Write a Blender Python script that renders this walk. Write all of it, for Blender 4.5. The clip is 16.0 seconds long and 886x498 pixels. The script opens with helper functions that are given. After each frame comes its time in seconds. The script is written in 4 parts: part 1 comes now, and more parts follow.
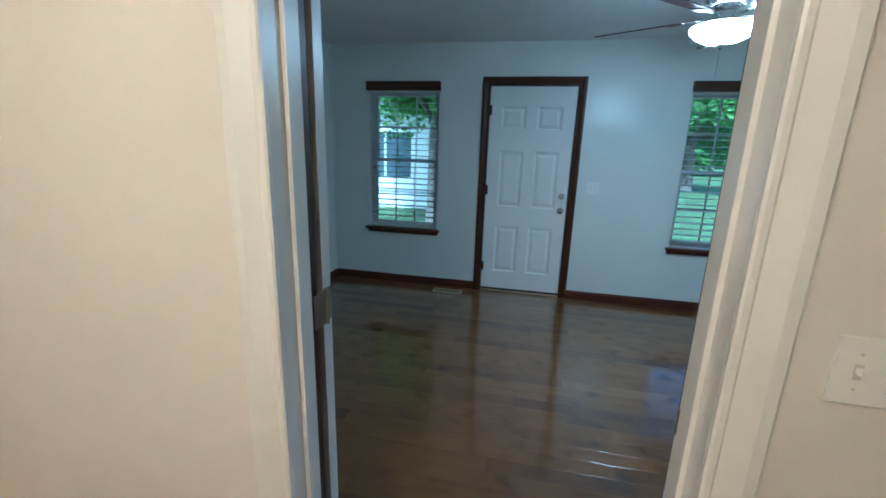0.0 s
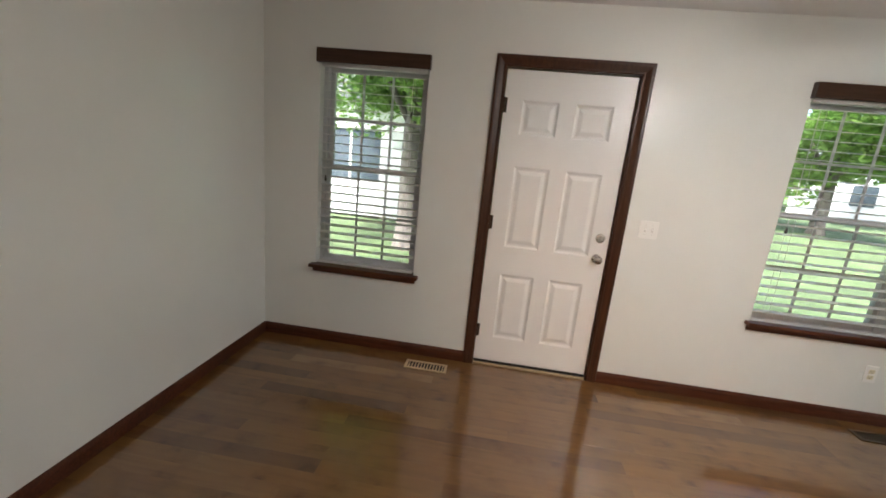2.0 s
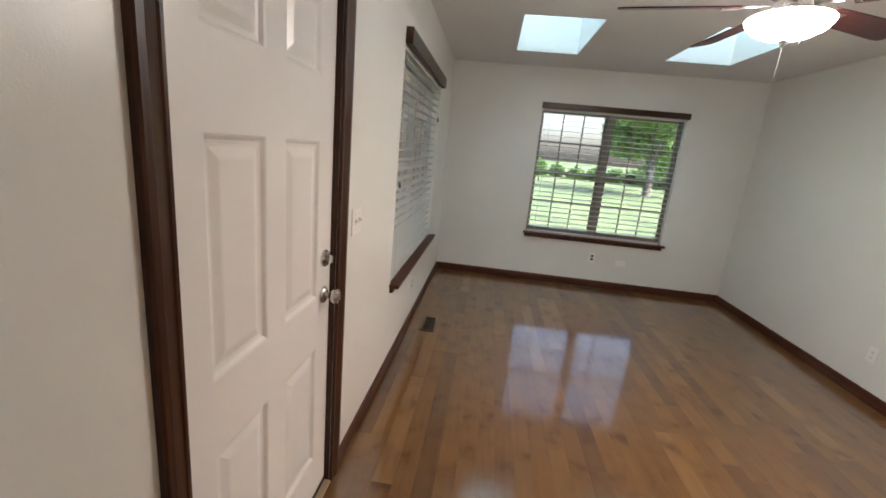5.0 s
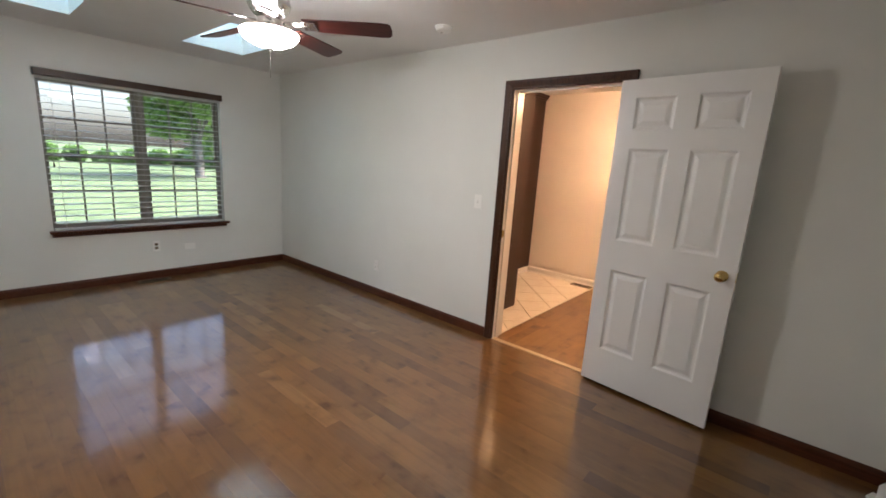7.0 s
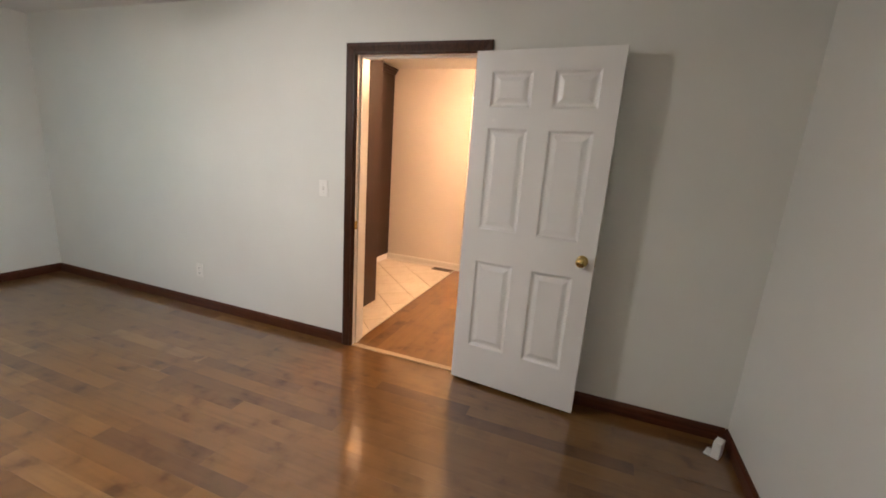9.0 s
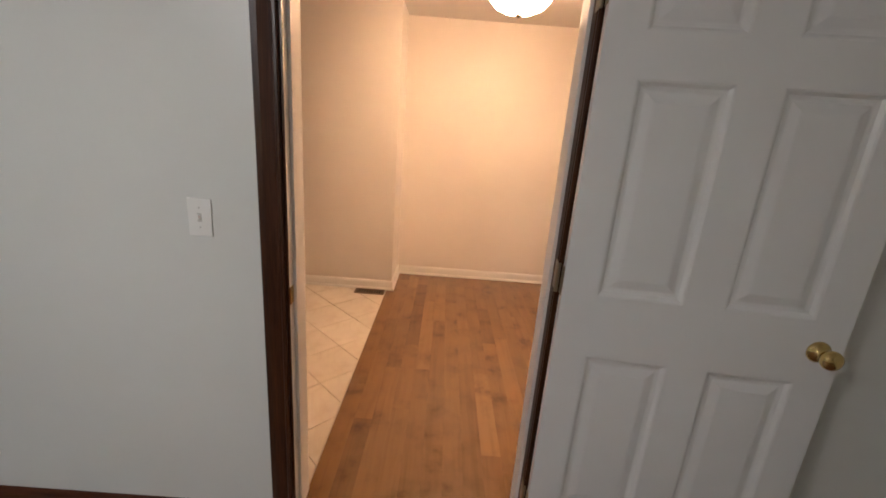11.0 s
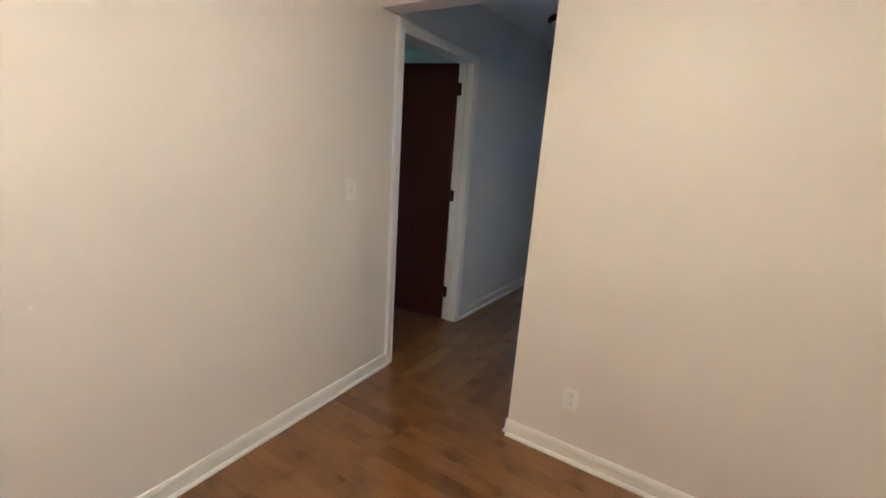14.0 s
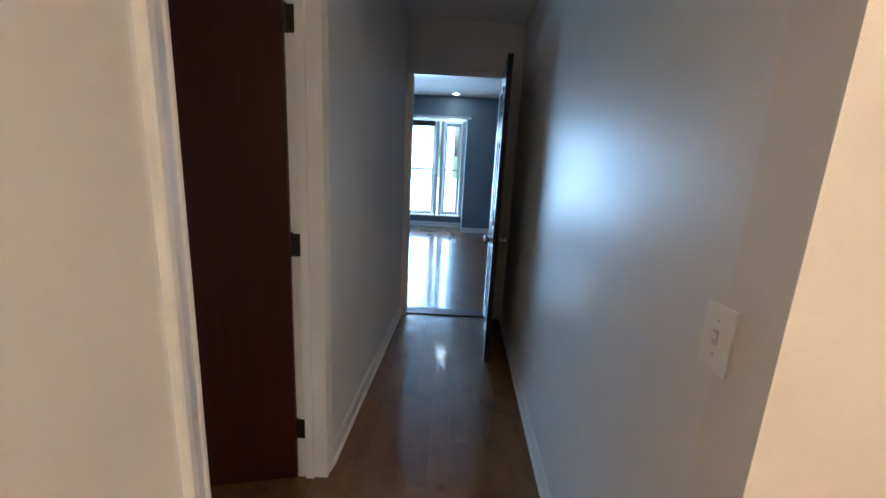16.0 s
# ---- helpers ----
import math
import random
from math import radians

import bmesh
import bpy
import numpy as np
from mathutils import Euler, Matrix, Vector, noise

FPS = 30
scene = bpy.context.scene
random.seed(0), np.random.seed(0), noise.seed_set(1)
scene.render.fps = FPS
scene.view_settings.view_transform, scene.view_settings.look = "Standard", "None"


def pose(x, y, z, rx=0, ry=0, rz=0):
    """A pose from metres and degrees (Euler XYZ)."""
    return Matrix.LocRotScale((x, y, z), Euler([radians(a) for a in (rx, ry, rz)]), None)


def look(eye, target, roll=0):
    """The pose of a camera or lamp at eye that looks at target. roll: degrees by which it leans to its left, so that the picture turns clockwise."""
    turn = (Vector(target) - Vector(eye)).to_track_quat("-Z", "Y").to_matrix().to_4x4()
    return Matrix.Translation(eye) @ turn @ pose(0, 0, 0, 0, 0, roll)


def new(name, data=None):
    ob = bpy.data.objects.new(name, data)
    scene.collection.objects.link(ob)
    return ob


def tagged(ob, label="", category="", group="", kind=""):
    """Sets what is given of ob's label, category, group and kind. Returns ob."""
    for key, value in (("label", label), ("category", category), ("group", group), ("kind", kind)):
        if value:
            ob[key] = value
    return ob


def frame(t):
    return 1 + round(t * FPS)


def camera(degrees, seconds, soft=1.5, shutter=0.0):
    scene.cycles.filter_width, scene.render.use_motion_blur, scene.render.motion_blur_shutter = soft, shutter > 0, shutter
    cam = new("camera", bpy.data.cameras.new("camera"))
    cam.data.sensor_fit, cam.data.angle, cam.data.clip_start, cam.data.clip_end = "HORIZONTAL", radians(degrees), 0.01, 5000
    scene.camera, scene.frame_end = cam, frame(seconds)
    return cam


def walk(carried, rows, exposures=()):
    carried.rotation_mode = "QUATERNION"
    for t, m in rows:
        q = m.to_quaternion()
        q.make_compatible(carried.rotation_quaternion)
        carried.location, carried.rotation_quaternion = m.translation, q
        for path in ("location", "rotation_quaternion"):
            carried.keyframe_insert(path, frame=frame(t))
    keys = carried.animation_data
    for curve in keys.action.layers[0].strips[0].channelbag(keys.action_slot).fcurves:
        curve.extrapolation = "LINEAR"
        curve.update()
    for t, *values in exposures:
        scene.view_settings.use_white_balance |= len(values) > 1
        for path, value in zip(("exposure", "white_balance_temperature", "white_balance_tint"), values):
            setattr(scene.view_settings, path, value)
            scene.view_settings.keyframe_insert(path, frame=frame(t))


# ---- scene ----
cam = camera(93.8, 16.0, soft=1.7)
PATH = [
    (0, (-0.379, -0.863, 1.474), (-0.776, 1.037, 0.995), 1.8),
    (0.5, (-0.442, -0.517, 1.463), (-1.003, 1.363, 1.075), 2.2),
    (1, (-0.522, -0.246, 1.465), (-1.099, 1.624, 1.055), 3.1),
    (1.5, (-0.692, 0.103, 1.49), (-1.174, 1.986, 1.016), 3.7),
    (2, (-0.803, 0.523, 1.502), (-1.035, 2.456, 1.046), 5.5),
    (2.5, (-0.939, 0.938, 1.471), (-0.661, 2.857, 0.977), 6.1),
    (3, (-1.124, 1.331, 1.454), (-0.419, 3.127, 0.926), 5.2),
    (5.5, (-1.594, 2.907, 1.466), (0.324, 2.521, 1.051), 4.8),
    (6, (-1.708, 2.883, 1.465), (0.043, 1.999, 1.074), 3.6),
    (6.5, (-1.809, 2.911, 1.469), (-0.272, 1.709, 1.025), 3.3),
    (7, (-1.839, 2.898, 1.468), (-0.585, 1.394, 1.062), 3.7),
    (7.5, (-1.869, 2.873, 1.481), (-0.859, 1.195, 1.076), 4.0),
    (8, (-1.888, 2.854, 1.468), (-1.04, 1.086, 1.071), 4.1),
    (10.5, (-0.761, 1.54, 1.493), (-0.476, -0.364, 0.95), 4.5),
    (11, (-0.506, 1.221, 1.469), (-0.52, -0.703, 0.922), 4.4),
    (11.5, (-0.361, 0.844, 1.446), (-0.736, -1.029, 0.854), 4.3),
    (12, (-0.304, 0.433, 1.444), (-0.899, -1.395, 0.893), 5.9),
    (12.5, (-0.336, 0.011, 1.439), (-1.411, -1.592, 0.916), 6.5),
    (13, (-0.456, -0.432, 1.424), (-1.777, -1.825, 0.866), 5.6),
    (13.5, (-0.575, -0.878, 1.413), (-2.045, -2.141, 0.919), 5.1),
    (14, (-0.776, -1.331, 1.443), (-2.437, -2.336, 0.96), 4.0),
    (14.5, (-1.038, -1.717, 1.469), (-2.763, -2.614, 1.003), 3.9),
    (15, (-1.31, -2.046, 1.457), (-3.163, -2.634, 0.985), 3.2),
    (15.5, (-1.654, -2.278, 1.439), (-3.576, -2.548, 0.957), 2.6),
    (16, (-2.07, -2.44, 1.432), (-4.019, -2.44, 0.986), 3.0),
]

EXPOSURES = [(0.0, 1.42, 3800, -12), (0.6, 1.75, 4000, -10), (1.0, 2.2, 5050, -2), (1.5, 2.39, 5750, 7), (2.0, 2.3, 6150, 12), (3.2, 2.25, 6300, 13), (5.5, 2.3, 6350, 15), (6.2, 2.2, 6250, 15), (7.0, 2.25, 6100, 15), (8.2, 2.41, 6370, 15),
             (10.5, 2.05, 6000, 15), (11.2, 1.6, 5800, 12), (11.7, 1.78, 5000, 0), (12.3, 1.8, 4600, -6), (13.3, 1.59, 4050, -9), (14.0, 1.58, 4050, -9), (14.5, 1.4, 4000, -7), (15.5, 1.42, 4100, -7), (16.0, 1.8, 4450, -6)]
walk(cam, [(t, look(eye, target, roll)) for t, eye, target, roll in PATH], EXPOSURES)

# ---- world and light ----
world = bpy.data.worlds.new("world")
scene.world = world
world.use_nodes = True
wn = world.node_tree
sky = wn.nodes.new("ShaderNodeTexSky")
sky.sky_type = "NISHITA"
sky.sun_disc = False
sky.sun_elevation, sky.sun_rotation = radians(52), radians(200)
sky.air_density, sky.dust_density, sky.ozone_density = 1.0, 5.0, 1.0
wn.links.new(sky.outputs[0], wn.nodes["Background"].inputs[0])
wn.nodes["Background"].inputs[1].default_value = 0.15
sun_data = bpy.data.lights.new("sun", "SUN")
sun_data.energy, sun_data.angle, sun_data.color = 3.2, radians(8), (1.0, 0.96, 0.9)
sun = new("sun", sun_data)
sun.matrix_world = look((0, 0, 30), (0.34 * 17, 0.94 * 17, 30 - 22))

# daylight entering by the living room's bay
bay_data = bpy.data.lights.new("bay_daylight", "AREA")
bay_data.shape, bay_data.size, bay_data.size_y = "RECTANGLE", 2.8, 1.75
bay_data.energy, bay_data.color = 38.0, (0.80, 0.86, 1.0)
bay_light = new("bay_daylight", bay_data)
bay_light.matrix_world = look((-10.56, -3.73, 1.13), (-8.0, -3.73, 1.13))

# light output of the lamps that are on
FAN_LAMP, DINING_LAMP, LIVING_LAMP = 30.0, 24.0, 26.0


# ---- materials ----
def nodes_of(name):
    m = bpy.data.materials.new(name)
    m.use_nodes = True
    nt = m.node_tree
    return m, nt, nt.nodes["Principled BSDF"]


def ramp(nt, fac, stops):
    r = nt.nodes.new("ShaderNodeValToRGB")
    els = r.color_ramp.elements
    while len(els) < len(stops):
        els.new(0.5)
    for e, (p, c) in zip(els, stops):
        e.position, e.color = p, (*c, 1)
    nt.links.new(fac, r.inputs[0])
    return r.outputs[0]


def tex(nt, scale, detail=4.0, stretch=(1, 1, 1), rough=0.55, coords="Object", distort=0.0):
    tc, mp, n = nt.nodes.new("ShaderNodeTexCoord"), nt.nodes.new("ShaderNodeMapping"), nt.nodes.new("ShaderNodeTexNoise")
    mp.inputs["Scale"].default_value = stretch
    n.inputs["Scale"].default_value, n.inputs["Detail"].default_value, n.inputs["Roughness"].default_value = scale, detail, rough
    n.inputs["Distortion"].default_value = distort
    nt.links.new(tc.outputs[coords], mp.inputs[0])
    nt.links.new(mp.outputs[0], n.inputs["Vector"])
    return n.outputs["Fac"]


def mixc(nt, fac, a, b, kind="MIX"):
    m = nt.nodes.new("ShaderNodeMix")
    m.data_type, m.blend_type = "RGBA", kind
    for sock, v in ((m.inputs[0], fac), (m.inputs[6], a), (m.inputs[7], b)):
        if isinstance(v, (int, float)):
            sock.default_value = v
        elif isinstance(v, tuple):
            sock.default_value = (*v, 1)
        else:
            nt.links.new(v, sock)
    return m.outputs[2]


def bump(nt, bsdf, height, strength, dist=0.002):
    b = nt.nodes.new("ShaderNodeBump")
    b.inputs["Strength"].default_value, b.inputs["Distance"].default_value = strength, dist
    nt.links.new(height, b.inputs["Height"])
    nt.links.new(b.outputs[0], bsdf.inputs["Normal"])


def rough_range(nt, bsdf, fac, lo, hi):
    mr = nt.nodes.new("ShaderNodeMapRange")
    mr.inputs[3].default_value, mr.inputs[4].default_value = lo, hi
    nt.links.new(fac, mr.inputs[0])
    nt.links.new(mr.outputs[0], bsdf.inputs["Roughness"])


def paint(name, colour, rough=0.5, spread=0.04, grain=0.25, grain_scale=260.0, coords="Object"):
    """Rolled or brushed paint: faint blotches and an orange-peel grain."""
    m, nt, b = nodes_of(name)
    big = tex(nt, 1.3, 3, coords=coords)
    lo = tuple(c * (1 - spread) for c in colour)
    hi = tuple(min(1, c * (1 + spread)) for c in colour)
    nt.links.new(ramp(nt, big, [(0.3, lo), (0.7, hi)]), b.inputs["Base Color"])
    rough_range(nt, b, tex(nt, 6, 3, coords=coords), rough - 0.06, rough + 0.06)
    bump(nt, b, tex(nt, grain_scale, 2, coords=coords), grain, 0.0008)
    return m


def stained(name, dark, light, stretch=(30, 30, 1.2), rough=0.3):
    """Stained wood with streaky grain along one axis."""
    m, nt, b = nodes_of(name)
    g = tex(nt, 2.2, 6, stretch, 0.6, distort=0.4)
    fine = tex(nt, 9.0, 3, stretch, 0.6)
    c = mixc(nt, 0.35, ramp(nt, g, [(0.3, dark), (0.7, light)]), ramp(nt, fine, [(0.35, dark), (0.65, light)]))
    nt.links.new(c, b.inputs["Base Color"])
    rough_range(nt, b, g, rough - 0.06, rough + 0.1)
    b.inputs["Specular IOR Level"].default_value = 0.3
    bump(nt, b, fine, 0.15, 0.0006)
    return m


def metal(name, colour, rough=0.25):
    m, nt, b = nodes_of(name)
    b.inputs["Metallic"].default_value = 1.0
    nt.links.new(ramp(nt, tex(nt, 14, 3), [(0.3, tuple(c * 0.86 for c in colour)), (0.7, colour)]), b.inputs["Base Color"])
    rough_range(nt, b, tex(nt, 40, 3), rough - 0.05, rough + 0.08)
    return m


def planks_mat(name, tones, rough=0.38, coat=1.88):
    """Varnished boards; each board takes its own tone, with grain along its length and worn gloss."""
    m, nt, b = nodes_of(name)
    oi = nt.nodes.new("ShaderNodeObjectInfo")
    tc, mp = nt.nodes.new("ShaderNodeTexCoord"), nt.nodes.new("ShaderNodeMapping")
    off = nt.nodes.new("ShaderNodeVectorMath")
    off.operation = "MULTIPLY_ADD"
    off.inputs[1].default_value = (1, 1, 1)
    scl = nt.nodes.new("ShaderNodeVectorMath")
    scl.operation = "SCALE"
    scl.inputs[0].default_value = (17.3, 9.1, 0)
    nt.links.new(oi.outputs["Random"], scl.inputs["Scale"])
    nt.links.new(tc.outputs["Object"], off.inputs[0])
    nt.links.new(scl.outputs[0], off.inputs[2])
    nt.links.new(off.outputs[0], mp.inputs[0])
    mp.inputs["Scale"].default_value = (1.3, 22, 1)
    n1 = nt.nodes.new("ShaderNodeTexNoise")
    n1.inputs["Scale"].default_value, n1.inputs["Detail"].default_value, n1.inputs["Distortion"].default_value = 1.6, 6, 0.6
    nt.links.new(mp.outputs[0], n1.inputs["Vector"])
    n2 = nt.nodes.new("ShaderNodeTexNoise")
    n2.inputs["Scale"].default_value, n2.inputs["Detail"].default_value = 5.5, 4
    nt.links.new(off.outputs[0], n2.inputs["Vector"])
    base = ramp(nt, oi.outputs["Random"], tones)
    grain = ramp(nt, n1.outputs["Fac"], [(0.25, (0.84, 0.81, 0.77)), (0.5, (1, 1, 1)), (0.75, (1.06, 1.05, 1.03))])
    cloud = ramp(nt, n2.outputs["Fac"], [(0.28, (0.48, 0.42, 0.36)), (0.38, (0.84, 0.81, 0.78)), (0.5, (1.0, 1.0, 1.0)), (0.8, (1.1, 1.1, 1.08))])
    c = mixc(nt, 1.0, mixc(nt, 1.0, base, grain, "MULTIPLY"), cloud, "MULTIPLY")
    nt.links.new(c, b.inputs["Base Color"])
    b.inputs["Roughness"].default_value = rough
    b.inputs["Specular IOR Level"].default_value = 0.15
    b.inputs["Coat Weight"].default_value = 1.0
    b.inputs["Coat Roughness"].default_value = 0.12
    b.inputs["Coat IOR"].default_value = coat
    bump(nt, b, n1.outputs["Fac"], 0.02, 0.0005)
    return m


def glass_mat(name, tint=(0.95, 0.98, 0.97)):
    m, nt, b = nodes_of(name)
    b.inputs["Base Color"].default_value = (*tint, 1)
    b.inputs["Roughness"].default_value = 0.0
    b.inputs["IOR"].default_value = 1.45
    b.inputs["Transmission Weight"].default_value = 1.0
    return m


def glow(name, colour, strength):
    m, nt, b = nodes_of(name)
    b.inputs["Base Color"].default_value = (0.85, 0.85, 0.82, 1)
    b.inputs["Roughness"].default_value = 0.3
    b.inputs["Emission Color"].default_value = (*colour, 1)
    b.inputs["Emission Strength"].default_value = strength
    return m


WALL_A = paint("wall_paint_pale", (0.74, 0.74, 0.70), 0.31, 0.03)
WALL_B = paint("wall_paint_cream", (0.77, 0.73, 0.67), 0.48, 0.03)
WALL_HALL = paint("wall_paint_hall", (0.78, 0.77, 0.75), 0.40, 0.03, 0.02, 60)
WALL_LIVING = paint("wall_paint_blue_grey", (0.21, 0.25, 0.30), 0.5, 0.05)
CEIL = paint("ceiling_paint", (0.78, 0.77, 0.75), 0.8, 0.03, 0.5, 120)
WHITE_TRIM = paint("white_trim_paint", (0.80, 0.79, 0.75), 0.32, 0.03, 0.08, 90)
DOOR_WHITE = paint("white_door_paint", (0.80, 0.79, 0.77), 0.34, 0.03, 0.12, 120)
BROWN = stained("brown_stained_trim", (0.018, 0.006, 0.003), (0.082, 0.029, 0.011), rough=0.34)
BROWN_H = stained("brown_stained_sill", (0.030, 0.008, 0.004), (0.108, 0.033, 0.013), (1.5, 30, 30), 0.36)
CHERRY = stained("dark_cherry_door", (0.022, 0.004, 0.002), (0.056, 0.009, 0.004), (14, 14, 0.8), 0.4)
BLACK_DOOR = stained("near_black_door", (0.010, 0.008, 0.010), (0.022, 0.016, 0.016), (14, 14, 0.8), 0.22)
CABINET = stained("espresso_cabinet", (0.013, 0.005, 0.003), (0.040, 0.015, 0.008), (14, 14, 0.8), 0.35)
VALANCE = stained("valance_wood", (0.030, 0.015, 0.009), (0.075, 0.036, 0.02), (1.5, 30, 30))
BLADE = stained("fan_blade_wood", (0.028, 0.007, 0.006), (0.075, 0.018, 0.014), (2, 18, 18), 0.28)
OAK_A = planks_mat("oak_boards_brown", [(0.0, (0.095, 0.043, 0.013)), (0.12, (0.142, 0.065, 0.017)), (0.88, (0.172, 0.081, 0.021)), (1.0, (0.222, 0.118, 0.042))])
OAK_B = planks_mat("oak_boards_honey", [(0.0, (0.125, 0.055, 0.015)), (0.10, (0.172, 0.082, 0.021)), (0.9, (0.200, 0.098, 0.027)), (1.0, (0.252, 0.131, 0.041))], 0.40, 1.6)
GAP = paint("dark_subfloor", (0.03, 0.018, 0.01), 0.8)
NICKEL = metal("satin_nickel", (0.62, 0.60, 0.57), 0.24)
AGED = metal("aged_nickel", (0.42, 0.36, 0.27), 0.38)
BRASS = metal("polished_brass", (0.72, 0.52, 0.20), 0.16)
BRONZE = metal("oiled_bronze", (0.06, 0.045, 0.035), 0.4)
VENT_TAN = paint("tan_vent_enamel", (0.52, 0.38, 0.22), 0.4)
VENT_DARK = metal("brown_vent_metal", (0.20, 0.145, 0.095), 0.45)
VENT_SHADE = paint("vent_shade_black", (0.012, 0.010, 0.008), 0.9)
PLATE = paint("ivory_plastic", (0.84, 0.83, 0.79), 0.3, 0.01, 0.02)
IVORY = paint("aged_ivory_plastic", (0.66, 0.60, 0.42), 0.35, 0.02, 0.02)
SASH = paint("white_vinyl", (0.54, 0.54, 0.54), 0.35, 0.02, 0.04)
TAUPE = paint("taupe_vinyl", (0.24, 0.215, 0.185), 0.4, 0.04, 0.04)
SLAT = paint("white_slat", (0.60, 0.59, 0.56), 0.4, 0.02, 0.05)
CORD = paint("white_cord", (0.62, 0.60, 0.56), 0.8)
TASSEL = paint("dark_tassel", (0.03, 0.02, 0.015), 0.5)
GLASS = glass_mat("window_glass")
BOWL_ON = glow("lit_frosted_glass", (1.0, 0.93, 0.84), FAN_LAMP)
BOWL_WARM = glow("lit_warm_glass", (1.0, 0.57, 0.29), DINING_LAMP)
BOWL_OFF = paint("unlit_alabaster_glass", (0.55, 0.54, 0.50), 0.25, 0.1, 0.03)
SPOT_ON = glow("lit_downlight", (1.0, 0.9, 0.75), LIVING_LAMP)
THRESH = stained("worn_threshold", (0.30, 0.20, 0.11), (0.50, 0.38, 0.24), (1.5, 30, 30), 0.5)
RUBBER = paint("black_rubber", (0.015, 0.015, 0.015), 0.7)
GROUT = paint("grout", (0.44, 0.37, 0.28), 0.9, 0.15)


def tile_mat():
    m, nt, b = nodes_of("cream_ceramic_tile")
    oi = nt.nodes.new("ShaderNodeObjectInfo")
    veins = ramp(nt, tex(nt, 3.4, 7, coords="Object", distort=1.4), [(0.38, (0.64, 0.57, 0.47)), (0.50, (0.70, 0.64, 0.54)), (0.66, (0.73, 0.67, 0.58))])
    tone = ramp(nt, oi.outputs["Random"], [(0.0, (0.92, 0.91, 0.89)), (1.0, (1.0, 1.0, 1.0))])
    nt.links.new(mixc(nt, 1.0, veins, tone, "MULTIPLY"), b.inputs["Base Color"])
    rough_range(nt, b, tex(nt, 9, 3), 0.25, 0.4)
    bump(nt, b, tex(nt, 40, 3), 0.08, 0.001)
    return m


TILE = tile_mat()


def leaf_mat(name, lo, hi):
    m, nt, b = nodes_of(name)
    g = nt.nodes.new("ShaderNodeNewGeometry")
    nt.links.new(ramp(nt, g.outputs["Random Per Island"], [(0.0, lo), (1.0, hi)]), b.inputs["Base Color"])
    b.inputs["Roughness"].default_value = 0.5
    b.inputs["Transmission Weight"].default_value = 0.0
    b.inputs["Subsurface Weight"].default_value = 0.0
    tr = nt.nodes.new("ShaderNodeBsdfTranslucent")
    nt.links.new(ramp(nt, g.outputs["Random Per Island"], [(0.0, tuple(c * 1.3 for c in lo)), (1.0, tuple(c * 1.3 for c in hi))]), tr.inputs[0])
    mx = nt.nodes.new("ShaderNodeMixShader")
    mx.inputs[0].default_value = 0.4
    nt.links.new(b.outputs[0], mx.inputs[1])
    nt.links.new(tr.outputs[0], mx.inputs[2])
    nt.links.new(mx.outputs[0], nt.nodes["Material Output"].inputs[0])
    return m


LEAF = leaf_mat("tree_leaves", (0.09, 0.19, 0.03), (0.28, 0.44, 0.10))
LEAF_FAR = leaf_mat("far_leaves", (0.07, 0.15, 0.03), (0.20, 0.34, 0.09))
BARK = stained("bark", (0.10, 0.085, 0.075), (0.24, 0.21, 0.19), (9, 9, 1.5), 0.85)
LAWN = paint("lawn_grass", (0.088, 0.130, 0.050), 0.9, 0.35, 0.9, 40)
CONCRETE = paint("concrete", (0.40, 0.40, 0.40), 0.85, 0.12, 0.5, 60)
PALE_CONCRETE = paint("pale_concrete", (0.72, 0.72, 0.71), 0.85, 0.08, 0.5, 60)
SIDING = paint("white_siding", (0.78, 0.79, 0.80), 0.5, 0.05)
SIDING_GREY = paint("grey_siding", (0.45, 0.49, 0.53), 0.5, 0.05)
SHINGLE = paint("grey_shingles", (0.12, 0.12, 0.13), 0.9, 0.25, 0.8, 40)
DARK_GLASS = paint("far_window_glass", (0.08, 0.10, 0.12), 0.1, 0.1, 0.0)
MORTAR = paint("mortar", (0.58, 0.50, 0.46), 0.9, 0.1, 0.5, 60)


def brick_mat():
    m, nt, b = nodes_of("pink_red_brick")
    g = nt.nodes.new("ShaderNodeNewGeometry")
    base = ramp(nt, g.outputs["Random Per Island"], [(0.0, (0.46, 0.24, 0.20)), (0.5, (0.56, 0.32, 0.27)), (1.0, (0.62, 0.40, 0.35))])
    nt.links.new(mixc(nt, 0.3, base, ramp(nt, tex(nt, 30, 4), [(0.3, (0.44, 0.25, 0.21)), (0.7, (0.62, 0.41, 0.36))])), b.inputs["Base Color"])
    b.inputs["Roughness"].default_value = 0.85
    bump(nt, b, tex(nt, 60, 4), 0.4, 0.003)
    return m


BRICK = brick_mat()


def skylight_mat():
    m, nt, b = nodes_of("skylight_acrylic")
    tr = nt.nodes.new("ShaderNodeBsdfTranslucent")
    tr.inputs[0].default_value = (0.50, 0.78, 0.86, 1)
    b.inputs["Base Color"].default_value = (0.8, 0.9, 0.93, 1)
    b.inputs["Roughness"].default_value = 0.2
    mx = nt.nodes.new("ShaderNodeMixShader")
    mx.inputs[0].default_value = 0.9
    nt.links.new(b.outputs[0], mx.inputs[1])
    nt.links.new(tr.outputs[0], mx.inputs[2])
    nt.links.new(mx.outputs[0], nt.nodes["Material Output"].inputs[0])
    return m


ACRYLIC = skylight_mat()


